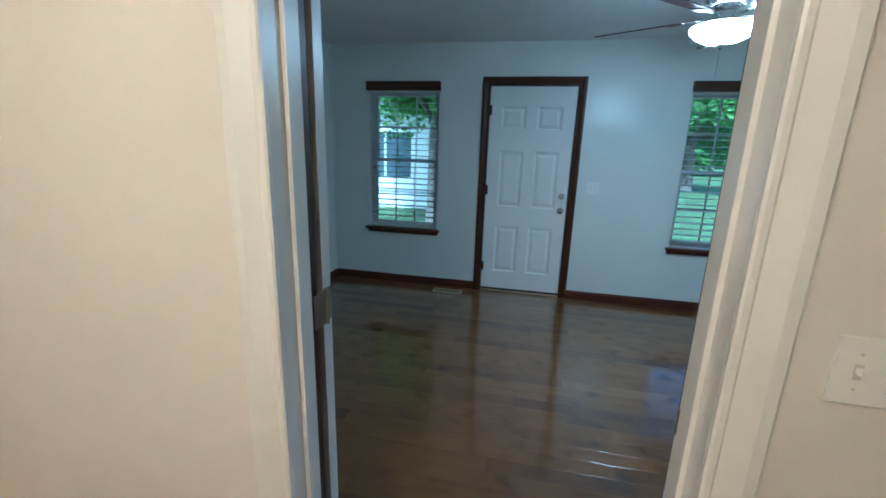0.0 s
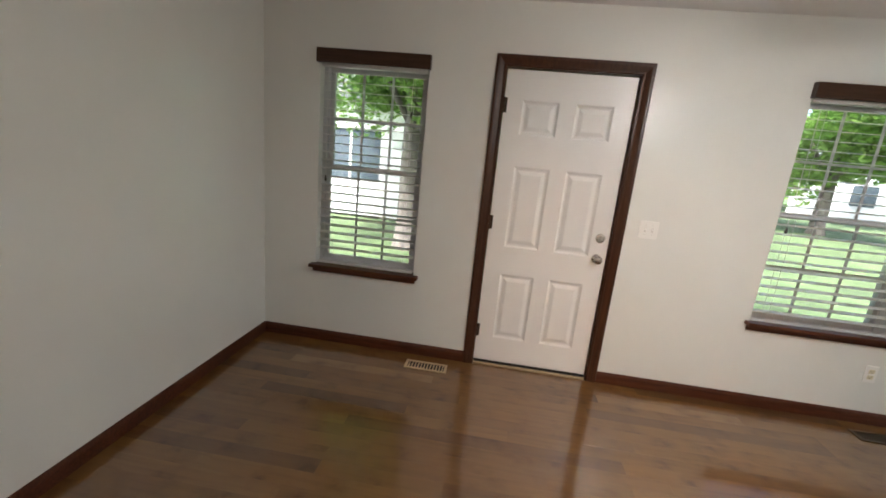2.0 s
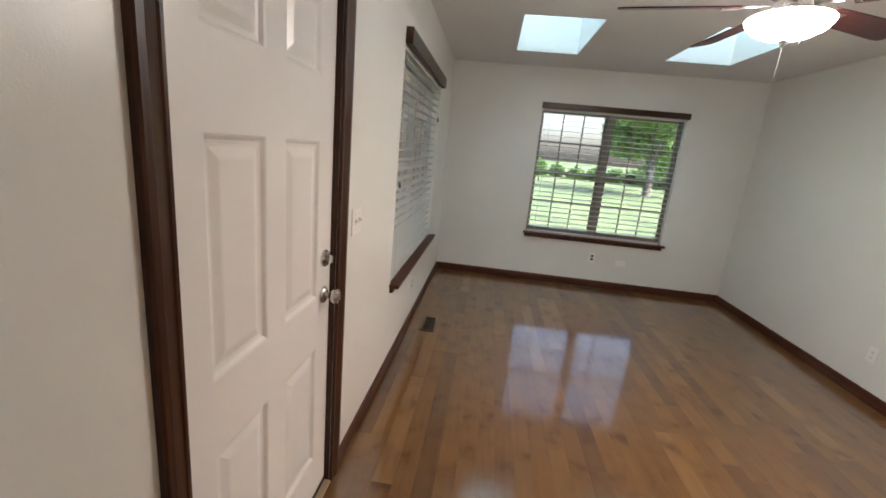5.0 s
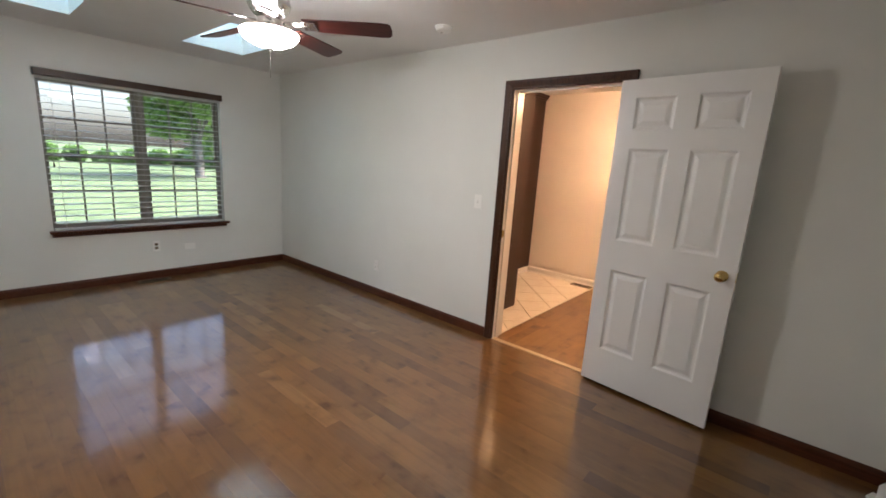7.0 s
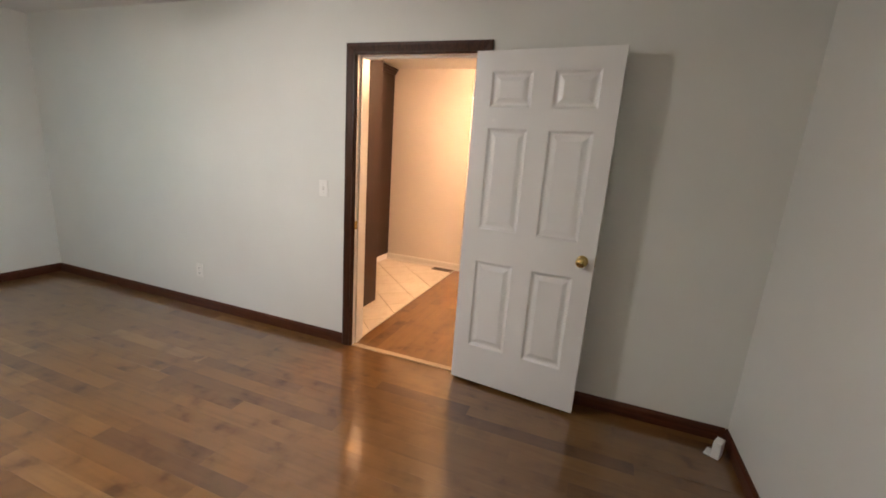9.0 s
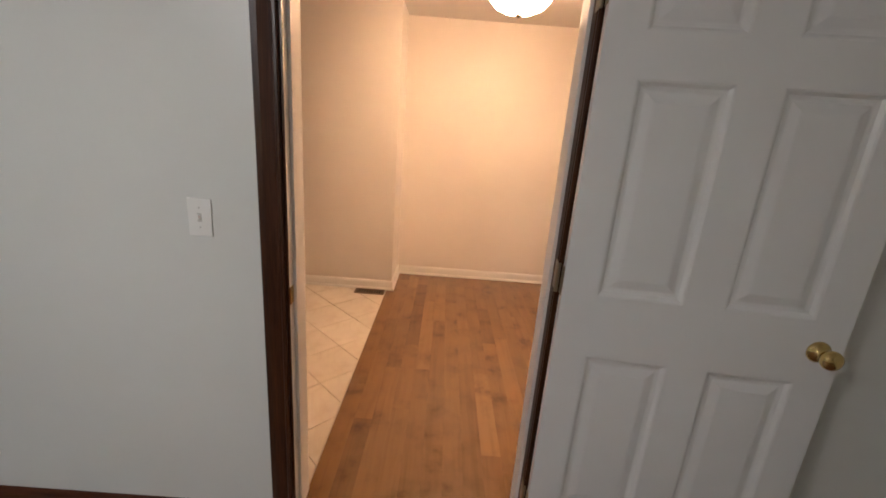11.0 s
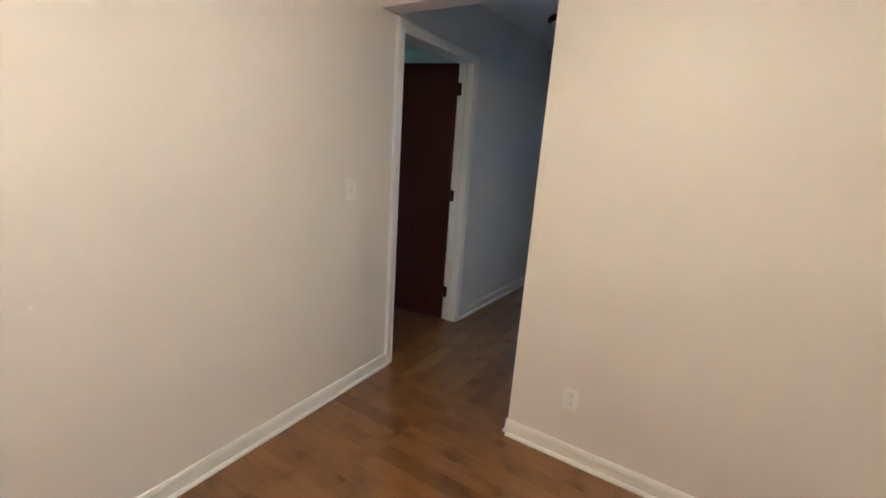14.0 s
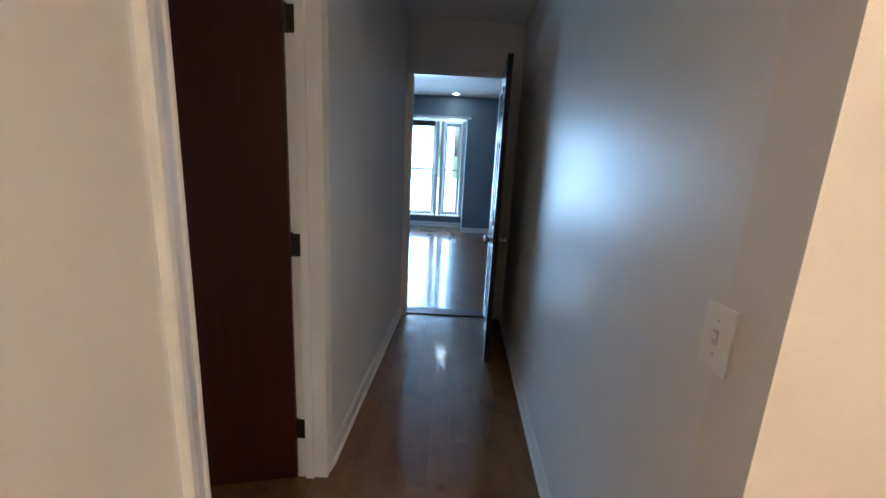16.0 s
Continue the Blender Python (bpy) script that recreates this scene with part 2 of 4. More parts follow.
# ---- mesh helpers ----
def mesh_of(name, bm, material):
    me = bpy.data.meshes.new(name)
    bmesh.ops.recalc_face_normals(bm, faces=bm.faces[:])
    bm.to_mesh(me)
    bm.free()
    me.materials.append(material)
    return me


def part(name, bm, material, parent=None, label="", at=None, smooth=False):
    """One mesh object, under a thing or part where a parent is given."""
    me = bm if isinstance(bm, bpy.types.Mesh) else mesh_of(name, bm, material)
    if smooth:
        for p in me.polygons:
            p.use_smooth = True
    ob = new(name, me)
    if parent is not None:
        ob.parent = parent
    if at is not None:
        ob.matrix_basis = at
    if label:
        ob["label"] = label
    return ob


def empty(name, at=None, **tags):
    ob = new(name)
    ob.empty_display_size = 0.1
    if at is not None:
        ob.matrix_basis = at
    return tagged(ob, **tags)


def add_box(bm, a, b, bevel=0.0):
    lo = [min(p, q) for p, q in zip(a, b)]
    hi = [max(p, q) for p, q in zip(a, b)]
    vs = [bm.verts.new((x, y, z)) for x in (lo[0], hi[0]) for y in (lo[1], hi[1]) for z in (lo[2], hi[2])]
    fs = [bm.faces.new([vs[i] for i in f]) for f in ((0, 1, 3, 2), (4, 6, 7, 5), (0, 4, 5, 1), (2, 3, 7, 6), (0, 2, 6, 4), (1, 5, 7, 3))]
    if bevel > 0:
        es = list({e for f in fs for e in f.edges})
        bmesh.ops.bevel(bm, geom=es, offset=bevel, segments=2, affect="EDGES", profile=0.6)
    return bm


def box(a, b, bevel=0.0):
    return add_box(bmesh.new(), a, b, bevel)


def lathe(profile, steps=24, centre=(0, 0, 0), bm=None):
    """A turned shape about z from (radius, height) pairs."""
    bm = bm or bmesh.new()
    rings = []
    for r, z in profile:
        if r < 1e-5:
            rings.append([bm.verts.new((centre[0], centre[1], centre[2] + z))])
        else:
            rings.append([bm.verts.new((centre[0] + r * math.cos(2 * math.pi * i / steps), centre[1] + r * math.sin(2 * math.pi * i / steps), centre[2] + z)) for i in range(steps)])
    for p, q in zip(rings, rings[1:]):
        for i in range(steps):
            j = (i + 1) % steps
            if len(p) == 1 and len(q) == 1:
                continue
            if len(p) == 1:
                bm.faces.new((p[0], q[i], q[j]))
            elif len(q) == 1:
                bm.faces.new((p[i], p[j], q[0]))
            else:
                bm.faces.new((p[i], p[j], q[j], q[i]))
    return bm


def rod(p, q, r, steps=10, bm=None):
    bm = bm or bmesh.new()
    p, q = Vector(p), Vector(q)
    turn = (q - p).to_track_quat("Z", "Y")
    ends = []
    for c in (p, q):
        ends.append([bm.verts.new(c + turn @ Vector((r * math.cos(2 * math.pi * i / steps), r * math.sin(2 * math.pi * i / steps), 0))) for i in range(steps)])
    for i in range(steps):
        bm.faces.new((ends[0][i], ends[0][(i + 1) % steps], ends[1][(i + 1) % steps], ends[1][i]))
    bm.faces.new(ends[0][::-1])
    bm.faces.new(ends[1])
    return bm


def wall_mesh(axis, near, far, u0, u1, z0, z1, holes=()):
    """A wall slab between two planes of one axis ('x' or 'y'), with holes (u0, u1, z0, z1) through it."""
    us = sorted({u0, u1, *[h[0] for h in holes], *[h[1] for h in holes]})
    zs = sorted({z0, z1, *[max(h[2], z0) for h in holes], *[min(h[3], z1) for h in holes]})
    bm = bmesh.new()
    cache = {}

    def v(d, u, z):
        k = (round(d, 5), round(u, 5), round(z, 5))
        if k not in cache:
            cache[k] = bm.verts.new((d, u, z) if axis == "x" else (u, d, z))
        return cache[k]

    def solid(i, j):
        if i < 0 or j < 0 or i >= len(us) - 1 or j >= len(zs) - 1:
            return False
        cu, cz = (us[i] + us[i + 1]) / 2, (zs[j] + zs[j + 1]) / 2
        return not any(h[0] < cu < h[1] and h[2] < cz < h[3] for h in holes)

    for i in range(len(us) - 1):
        for j in range(len(zs) - 1):
            if not solid(i, j):
                continue
            a, b, c, d = us[i], us[i + 1], zs[j], zs[j + 1]
            for s in (near, far):
                bm.faces.new((v(s, a, c), v(s, b, c), v(s, b, d), v(s, a, d)))
            for ok, (p, q) in ((solid(i - 1, j), ((a, c), (a, d))), (solid(i + 1, j), ((b, c), (b, d))), (solid(i, j - 1), ((a, c), (b, c))), (solid(i, j + 1), ((a, d), (b, d)))):
                if not ok:
                    bm.faces.new((v(near, *p), v(near, *q), v(far, *q), v(far, *p)))
    return bm


def slab_mesh(x0, x1, y0, y1, z0, z1, holes=()):
    """A level slab with rectangular holes (x0, x1, y0, y1)."""
    bm = wall_mesh("y", z0, z1, x0, x1, y0, y1, holes)
    for v in bm.verts:
        v.co = Vector((v.co.x, v.co.z, v.co.y))
    return bm


def sheared(bm, x0, slope):
    """Swings a mesh sideways west of x0: slope metres north for each metre west."""
    for v in bm.verts:
        v.co.y += max(0.0, x0 - v.co.x) * slope
    return bm


def structure(name, bm, material, label):
    return tagged(part(name, bm, material), label, name.split("_")[0], kind="structure")


# ---- plan ----
AX0, AX1, AY1, H = -2.49, 3.482, 3.355, 2.44       # front room
BY = -0.142                                         # south face of the wall between the rooms
BX0, BY0, JX, JY = -2.602, -2.912, -0.076, -2.415      # dining area and the jog in its south wall
HX0, HY1 = -5.595, -1.968                           # passage: end wall and north wall
DX0, DX1 = -0.870, -0.039                           # doorway between front room and dining area
EX0, EX1 = -0.846, -0.029                           # entry door opening
W1 = (-2.084, -1.342, 0.605, 2.035)
W2 = (0.935, 2.558, 0.585, 2.035)
WE = (0.755, 2.314, 0.585, 2.035)
PX0, PX1 = -3.64, -2.803                            # door in the passage's south wall
SKY = ((1.79, 2.85, 2.13, 2.70), (1.79, 2.85, 0.76, 1.33))
FY0, FY1 = -2.75, -2.035                            # opening at the passage's end
LX0, LY0, LY1 = -9.87, -5.6, 0.6                    # living room
TX = -0.032                                         # seam between oak and tiles
SKEW_S, SKEW_N = 0.058, 0.030                       # the passage walls run slightly out of square

structure("wall_north", wall_mesh("y", AY1, AY1 + 0.16, AX0 - 0.16, AX1 + 0.16, -0.3, H + 0.5, [(*W1,), (*W2,), (EX0, EX1, -0.02, 2.062)]), WALL_A, "pale off-white painted wall with windows and entry door")
structure("wall_east", wall_mesh("x", AX1, AX1 + 0.16, BY, AY1, -0.3, H + 0.5, [(*WE,)]), WALL_A, "pale off-white painted wall with a double window")
structure("wall_west", wall_mesh("x", AX0 - 0.16, AX0, 0.0, AY1, -0.3, H + 0.5), WALL_A, "plain pale off-white painted wall")
structure("wall_between", wall_mesh("y", -0.06, 0.0, AX0 - 0.16, AX1, -0.05, H + 0.5, [(DX0 - 0.016, DX1 + 0.016, -0.05, 2.066)]), WALL_A, "pale painted wall with the doorway to the dining area")
structure("wall_dining_north", wall_mesh("y", BY, -0.06, BX0 - 0.12, AX1, -0.05, H + 0.5, [(DX0 - 0.016, DX1 + 0.016, -0.05, 2.066)]), WALL_B, "cream painted wall with the doorway to the front room")
structure("wall_dining_west", wall_mesh("x", BX0 - 0.12, BX0, HY1, BY, -0.05, H + 0.3), WALL_B, "cream painted wall beside the passage opening")
structure("wall_header", wall_mesh("x", BX0 - 0.12, BX0, BY0, HY1, 2.115, H + 0.3), WALL_B, "cream painted header over the passage opening")
structure("wall_dining_south", wall_mesh("y", BY0 - 0.12, BY0, BX0 - 0.12, JX, -0.05, H + 0.3), WALL_B, "cream painted wall along the dining area")
structure("wall_kitchen_south", wall_mesh("y", BY0 - 0.12, JY, JX, 2.5, -0.05, H + 0.3), WALL_B, "cream painted wall stepped forward beside the tiles")
structure("wall_kitchen_east", wall_mesh("x", 2.5, 2.62, BY0 - 0.12, BY, -0.05, H + 0.3), WALL_B, "plain cream painted kitchen wall")
structure("wall_passage_south", wall_mesh("y", BY0 - 0.12, BY0, PX0 - 0.1, BX0 - 0.12, -0.05, H + 0.3, [(PX0 - 0.016, PX1 + 0.016, -0.05, 2.056)]), WALL_HALL, "cream glossy painted passage wall with a doorway")
structure("wall_passage_south_far", sheared(wall_mesh("y", BY0 - 0.12, BY0, HX0 - 0.12, PX0 - 0.1, -0.05, H + 0.3), PX0 - 0.1, SKEW_S), WALL_HALL, "cream glossy painted passage wall")
structure("wall_passage_north", sheared(wall_mesh("y", HY1, HY1 + 0.12, HX0 - 0.12, BX0 - 0.12, -0.05, H + 0.3), BX0 - 0.12, SKEW_N), WALL_HALL, "cream glossy painted passage wall")
structure("wall_passage_end", wall_mesh("x", HX0 - 0.12, HX0, BY0 + 0.1, HY1 + 0.09, -0.05, H + 0.3, [(FY0, FY1, -0.05, 2.04)]), WALL_HALL, "cream painted end wall with an opening to the living room")

# back room beyond the passage door
structure("wall_back_room_west", wall_mesh("x", -4.9, -4.78, -6.0, BY0 - 0.12, -0.05, H + 0.3), WALL_A, "plain pale wall of the back room")
structure("wall_back_room_east", wall_mesh("x", -1.6, -1.48, -6.0, BY0 - 0.12, -0.05, H + 0.3), WALL_A, "plain pale wall of the back room")
structure("wall_back_room_south", wall_mesh("y", -6.12, -6.0, -4.9, -1.48, -0.05, H + 0.3, [(-2.9, -1.9, 0.9, 2.0)]), WALL_A, "plain pale wall of the back room with an opening for daylight")

# living room
structure("wall_living_north", wall_mesh("y", LY1, LY1 + 0.12, -10.6, HX0 - 0.12, -0.05, H + 0.3), WALL_LIVING, "blue-grey painted living room wall")
structure("wall_living_south", wall_mesh("y", LY0 - 0.12, LY0, -10.6, HX0 - 0.12, -0.05, H + 0.3), WALL_LIVING, "blue-grey painted living room wall")
structure("wall_living_east_a", wall_mesh("x", HX0 - 0.24, HX0 - 0.12, LY0, BY0 - 0.002, -0.05, H + 0.3), WALL_LIVING, "blue-grey painted living room wall")
structure("wall_living_east_b", wall_mesh("x", HX0 - 0.24, HX0 - 0.12, HY1 + 0.002, LY1, -0.05, H + 0.3), WALL_LIVING, "blue-grey painted living room wall")
BAY = (-5.2, -2.115)                                 # the bay in the living room's west wall
structure("wall_living_west", wall_mesh("x", LX0 - 0.12, LX0, LY0, LY1, -0.05, H + 0.3, [(BAY[0], BAY[1], -0.05, 2.06)]), WALL_LIVING, "blue-grey painted living room wall with a window bay")

# ceilings
bm = slab_mesh(AX0 - 0.16, AX1 + 0.16, 0.0, AY1 + 0.16, H, H + 0.02, SKY)
structure("ceiling_front_room", bm, CEIL, "white flat ceiling with two skylight shafts")
structure("ceiling_dining", slab_mesh(BX0, 2.5, BY0, BY, H, H + 0.1), CEIL, "white flat dining area ceiling")
structure("ceiling_passage", slab_mesh(HX0, BX0 - 0.12, BY0, HY1 + 0.09, H, H + 0.1), CEIL, "white flat passage ceiling")
structure("ceiling_back_room", slab_mesh(-4.78, -1.6, -6.0, BY0 - 0.12, H, H + 0.1), CEIL, "white flat back room ceiling")
structure("ceiling_living_room", slab_mesh(-10.6, HX0 - 0.24, LY0, LY1, H, H + 0.1), CEIL, "white flat living room ceiling")
structure("roof", slab_mesh(-2.8, AX1 + 0.5, BY - 0.06, AY1 + 0.6, H + 0.5, H + 0.62, SKY), SHINGLE, "grey shingled roof over the front room")
# Unseen porch slab, added to keep sky light off the north blinds' slats.
structure("roof_porch", slab_mesh(AX0 - 0.6, 2.90, AY1 + 0.161, AY1 + 1.60, H + 0.12, H + 0.30), SHINGLE, "unseen grey shingled porch roof added to shade the entry-side windows")
structure("roof_rear", slab_mesh(-11.0, 3.2, -6.6, BY - 0.07, H + 0.3, H + 0.42), SHINGLE, "grey shingled roof over the rear rooms")


# ---- floors (boards and tiles come last) ----
structure("floor_front_room", slab_mesh(AX0, AX1, -0.06, AY1, -0.04, -0.012), GAP, "brown varnished oak strip floor")
structure("floor_dining", slab_mesh(HX0 - 0.24, TX, -6.0, -0.06, -0.04, -0.012), GAP, "honey-coloured varnished oak strip floor")
structure("floor_kitchen", slab_mesh(TX, 2.5, BY0, -0.06, -0.04, -0.006), GROUT, "cream ceramic tile floor laid diagonally")
structure("floor_living_room", slab_mesh(-10.6, HX0 - 0.24, LY0, LY1, -0.04, -0.012), GAP, "varnished oak strip living room floor")


# ---- trim ----
CASING = ((0.0, 0.0), (0.0, 0.009), (0.004, 0.012), (0.012, 0.012), (0.016, 0.009), (0.024, 0.011), (0.040, 0.016), (0.050, 0.019), (0.066, 0.019), (0.070, 0.015), (0.070, 0.0))
BASE_A = ((0.0, 0.0), (0.012, 0.0), (0.012, 0.060), (0.009, 0.072), (0.005, 0.082), (0.0, 0.084))
BASE_B = ((0.0, 0.0), (0.024, 0.0), (0.024, 0.008), (0.018, 0.018), (0.013, 0.020), (0.013, 0.066), (0.010, 0.078), (0.006, 0.086), (0.0, 0.088))


def casing(u0, u1, top, place, out, axis, material, parent, zfloor=0.0, wide=1.0):
    """Moulded casing round an opening: two legs and a head, mitred. out: +1 or -1, the way it stands proud of the wall plane."""
    def at(u, d, z):
        return (u, place + out * d, z) if axis == "y" else (place + out * d, u, z)
    prof = [(u * wide, d) for u, d in CASING]
    runs = (("side_casing", lambda u: (u0 - u, zfloor), lambda u: (u0 - u, top + u)),
            ("head_casing", lambda u: (u0 - u, top + u), lambda u: (u1 + u, top + u)),
            ("side_casing", lambda u: (u1 + u, top + u), lambda u: (u1 + u, zfloor)))
    for name, p, q in runs:
        bm = bmesh.new()
        a = [bm.verts.new(at(p(u)[0], d, p(u)[1])) for u, d in prof]
        b = [bm.verts.new(at(q(u)[0], d, q(u)[1])) for u, d in prof]
        for i in range(len(CASING)):
            j = (i + 1) % len(CASING)
            bm.faces.new((a[i], a[j], b[j], b[i]))
        bm.faces.new(a), bm.faces.new(b[::-1])
        part(name, bm, material, parent)


def base_run(name, p, q, inward, profile, material, label):
    """A skirting board along a wall foot from p to q; inward: unit vector into the room."""
    bm = bmesh.new()
    n = Vector((*inward, 0))
    a = [bm.verts.new(Vector((*p, 0)) + n * d + Vector((0, 0, z))) for d, z in profile]
    b = [bm.verts.new(Vector((*q, 0)) + n * d + Vector((0, 0, z))) for d, z in profile]
    for i in range(len(profile)):
        j = (i + 1) % len(profile)
        bm.faces.new((a[i], a[j], b[j], b[i]))
    bm.faces.new(a), bm.faces.new(b[::-1])
    structure(name, bm, material, label)


DARK_BASE = "dark brown stained skirting board"
WHITE_BASE = "white painted skirting board with shoe moulding"
CW = 0.070
base_run("baseboard_west", (AX0, 0), (AX0, AY1), (1, 0), BASE_A, BROWN_H, DARK_BASE)
base_run("baseboard_north_a", (AX0 + 0.012, AY1), (EX0 - CW, AY1), (0, -1), BASE_A, BROWN_H, DARK_BASE)
base_run("baseboard_north_b", (EX1 + CW, AY1), (AX1 - 0.012, AY1), (0, -1), BASE_A, BROWN_H, DARK_BASE)
base_run("baseboard_east", (AX1, 0), (AX1, AY1), (-1, 0), BASE_A, BROWN_H, DARK_BASE)
base_run("baseboard_south_a", (AX0 + 0.012, 0), (DX0 - CW, 0), (0, 1), BASE_A, BROWN_H, DARK_BASE)
base_run("baseboard_south_b", (DX1 + CW, 0), (AX1 - 0.012, 0), (0, 1), BASE_A, BROWN_H, DARK_BASE)
base_run("baseboard_dining_north", (BX0 + 0.024, BY), (DX0 - CW * 1.22, BY), (0, -1), BASE_B, WHITE_TRIM, WHITE_BASE)
base_run("baseboard_dining_stub", (DX1 + CW * 1.22, BY), (0.295, BY), (0, -1), BASE_B, WHITE_TRIM, WHITE_BASE)
base_run("baseboard_dining_west", (BX0, HY1), (BX0, BY), (1, 0), BASE_B, WHITE_TRIM, WHITE_BASE)
base_run("baseboard_dining_south", (PX1 + CW, BY0), (JX - 0.024, BY0), (0, 1), BASE_B, WHITE_TRIM, WHITE_BASE)
base_run("baseboard_jog", (JX, BY0), (JX, JY + 0.024), (-1, 0), BASE_B, WHITE_TRIM, WHITE_BASE)
base_run("baseboard_kitchen", (JX, JY), (0.95, JY), (0, 1), BASE_B, WHITE_TRIM, WHITE_BASE)
base_run("baseboard_passage_south", (HX0 + 0.02, BY0 + SKEW_S * (PX0 - 0.12 - HX0)), (PX0 - CW, BY0), (0, 1), BASE_B, WHITE_TRIM, WHITE_BASE)
base_run("baseboard_passage_north", (HX0 + 0.02, HY1 + SKEW_N * (BX0 - 0.14 - HX0)), (BX0, HY1), (0, -1), BASE_B, WHITE_TRIM, WHITE_BASE)
base_run("baseboard_living", (LX0, BAY[1]), (LX0, LY1), (1, 0), BASE_B, WHITE_TRIM, WHITE_BASE)


# ---- doors ----
def panel_mesh(w, h, material, name="panel"):
    """A raised door panel: a sloped moulding, a flat channel and a raised field; it fills a recess 13 mm deep."""
    bm = bmesh.new()
    rings = []
    for inset, depth in ((0.0, 0.0), (0.006, 0.002), (0.014, 0.010), (0.022, 0.012), (0.028, 0.012), (0.050, 0.005), (0.056, 0.004)):
        rings.append([bm.verts.new((x, depth, z)) for x, z in ((inset, inset), (w - inset, inset), (w - inset, h - inset), (inset, h - inset))])
    for a, b in zip(rings, rings[1:]):
        for i in range(4):
            bm.faces.new((a[i], a[(i + 1) % 4], b[(i + 1) % 4], b[i]))
    bm.faces.new(rings[-1])
    me = mesh_of(name, bm, material)
    return me


def door_leaf(parent, W, HT, T, rows, material, stile=0.105, mid=0.095):
    """A six-panel leaf: hinge edge at x 0, from y 0 (front face) to y T; panels on both faces."""
    pw = (W - 2 * stile - mid) / 2
    holes = [(x, x + pw, z0, z1) for z0, z1 in rows for x in (stile, stile + pw + mid)]
    core = wall_mesh("y", 0.0, T, 0.0, W, 0.0, HT, holes)
    for x0, x1, z0, z1 in holes:
        add_box(core, (x0, T / 2 - 0.002, z0), (x1, T / 2 + 0.002, z1))
    leaf = part("leaf", core, material, parent)
    made = {}
    for x0, x1, z0, z1 in holes:
        key = round(z1 - z0, 4)
        if key not in made:
            made[key] = panel_mesh(pw, z1 - z0, material)
        part("panel", made[key], material, leaf, at=Matrix.Translation((x0, 0, z0)))
        part("panel", made[key], material, leaf, at=Matrix.Translation((x1, T, z0)) @ Matrix.Rotation(math.pi, 4, "Z"))
    return leaf


def knob_set(parent, x, y, z, T, material, name="door_knob"):
    """A round knob with rose on both faces of a leaf."""
    prof = [(0.0, 0.0), (0.032, 0.0), (0.032, 0.004), (0.026, 0.010), (0.012, 0.013), (0.011, 0.026), (0.017, 0.032), (0.026, 0.040), (0.0285, 0.050), (0.026, 0.058), (0.016, 0.064), (0.0, 0.066)]
    for yy, s in ((y, 1), (y + T, -1)):
        k = part(name, lathe(prof), material, parent, at=Matrix.Translation((x, yy, z)) @ Matrix.Rotation(radians(90 * s), 4, "X"), smooth=True)
    return k


def hinge(parent, x, y, z, material, at=None):
    bm = rod((0, 0, -0.045), (0, 0, 0.045), 0.006)
    add_box(bm, (-0.004, 0.0, -0.044), (-0.0015, 0.032, 0.044))
    add_box(bm, (0.0015, 0.0, -0.044), (0.004, 0.032, 0.044))
    lathe([(0.0, 0.052), (0.004, 0.050), (0.0055, 0.045), (0.0, 0.045)], 8, bm=bm)
    return part("hinge", bm, material, parent, "metal butt hinge", at=Matrix.Translation((x, y, z)) if at is None else at)


ROWS_E = ((0.20, 0.69), (0.885, 1.44), (1.64, 1.86))
ROWS_I = ((0.14, 0.72), (0.92, 1.53), (1.685, 1.905))

# entry door, closed, brown casing
entry = empty("door_1", Matrix.Translation((EX0 + 0.006, AY1 + 0.022, 0.012)), label="white painted six-panel entry door, closed, in brown casing", category="door", kind="structure")
door_leaf(entry, EX1 - EX0 - 0.012, 2.04, 0.044, ROWS_E, DOOR_WHITE, 0.115, 0.10)
knob_set(entry, EX1 - EX0 - 0.073, 0.0, 0.88, 0.044, NICKEL)
part("deadbolt", lathe([(0, 0), (0.032, 0), (0.032, 0.006), (0.027, 0.013), (0.018, 0.014), (0.018, 0.018), (0.0, 0.018)]), NICKEL, entry, "satin nickel deadbolt", at=Matrix.Translation((EX1 - EX0 - 0.071, 0, 1.022)) @ Matrix.Rotation(radians(90), 4, "X"))
part("thumb_turn", box((-0.005, -0.034, -0.014), (0.005, -0.016, 0.014), 0.002), NICKEL, entry, at=Matrix.Translation((EX1 - EX0 - 0.071, 0, 1.022)))
part("door_sweep", box((0.0, -0.004, -0.008), (EX1 - EX0 - 0.012, -0.001, 0.018)), RUBBER, entry, "black rubber door sweep")
for hz in (0.25, 1.05, 1.82):
    hb = rod((-0.001, -0.008, hz - 0.048), (-0.001, -0.008, hz + 0.048), 0.0075)
    add_box(hb, (0.0015, -0.003, hz - 0.047), (0.020, -0.0006, hz + 0.047), 0.0006)
    part("hinge", hb, BRONZE, entry, "dark bronze butt hinge")
entry_frame = empty("trim_1", label="dark brown stained entry door casing", category="trim", kind="structure")
casing(EX0, EX1, 2.062, AY1, -1, "y", BROWN, entry_frame)
part("jamb", box((EX0 - 0.001, AY1 + 0.001, 0.0), (EX0 + 0.004, AY1 + 0.15, 2.060)), BROWN, entry_frame)
part("jamb", box((EX1 - 0.004, AY1 + 0.001, 0.0), (EX1 + 0.001, AY1 + 0.15, 2.060)), BROWN, entry_frame)
part("head_jamb", box((EX0 + 0.004, AY1 + 0.001, 2.056), (EX1 - 0.004, AY1 + 0.15, 2.061)), BROWN, entry_frame)
part("threshold", box((EX0 + 0.004, AY1 - 0.01, 0.001), (EX1 - 0.004, AY1 + 0.15, 0.010), 0.002), THRESH, entry_frame)

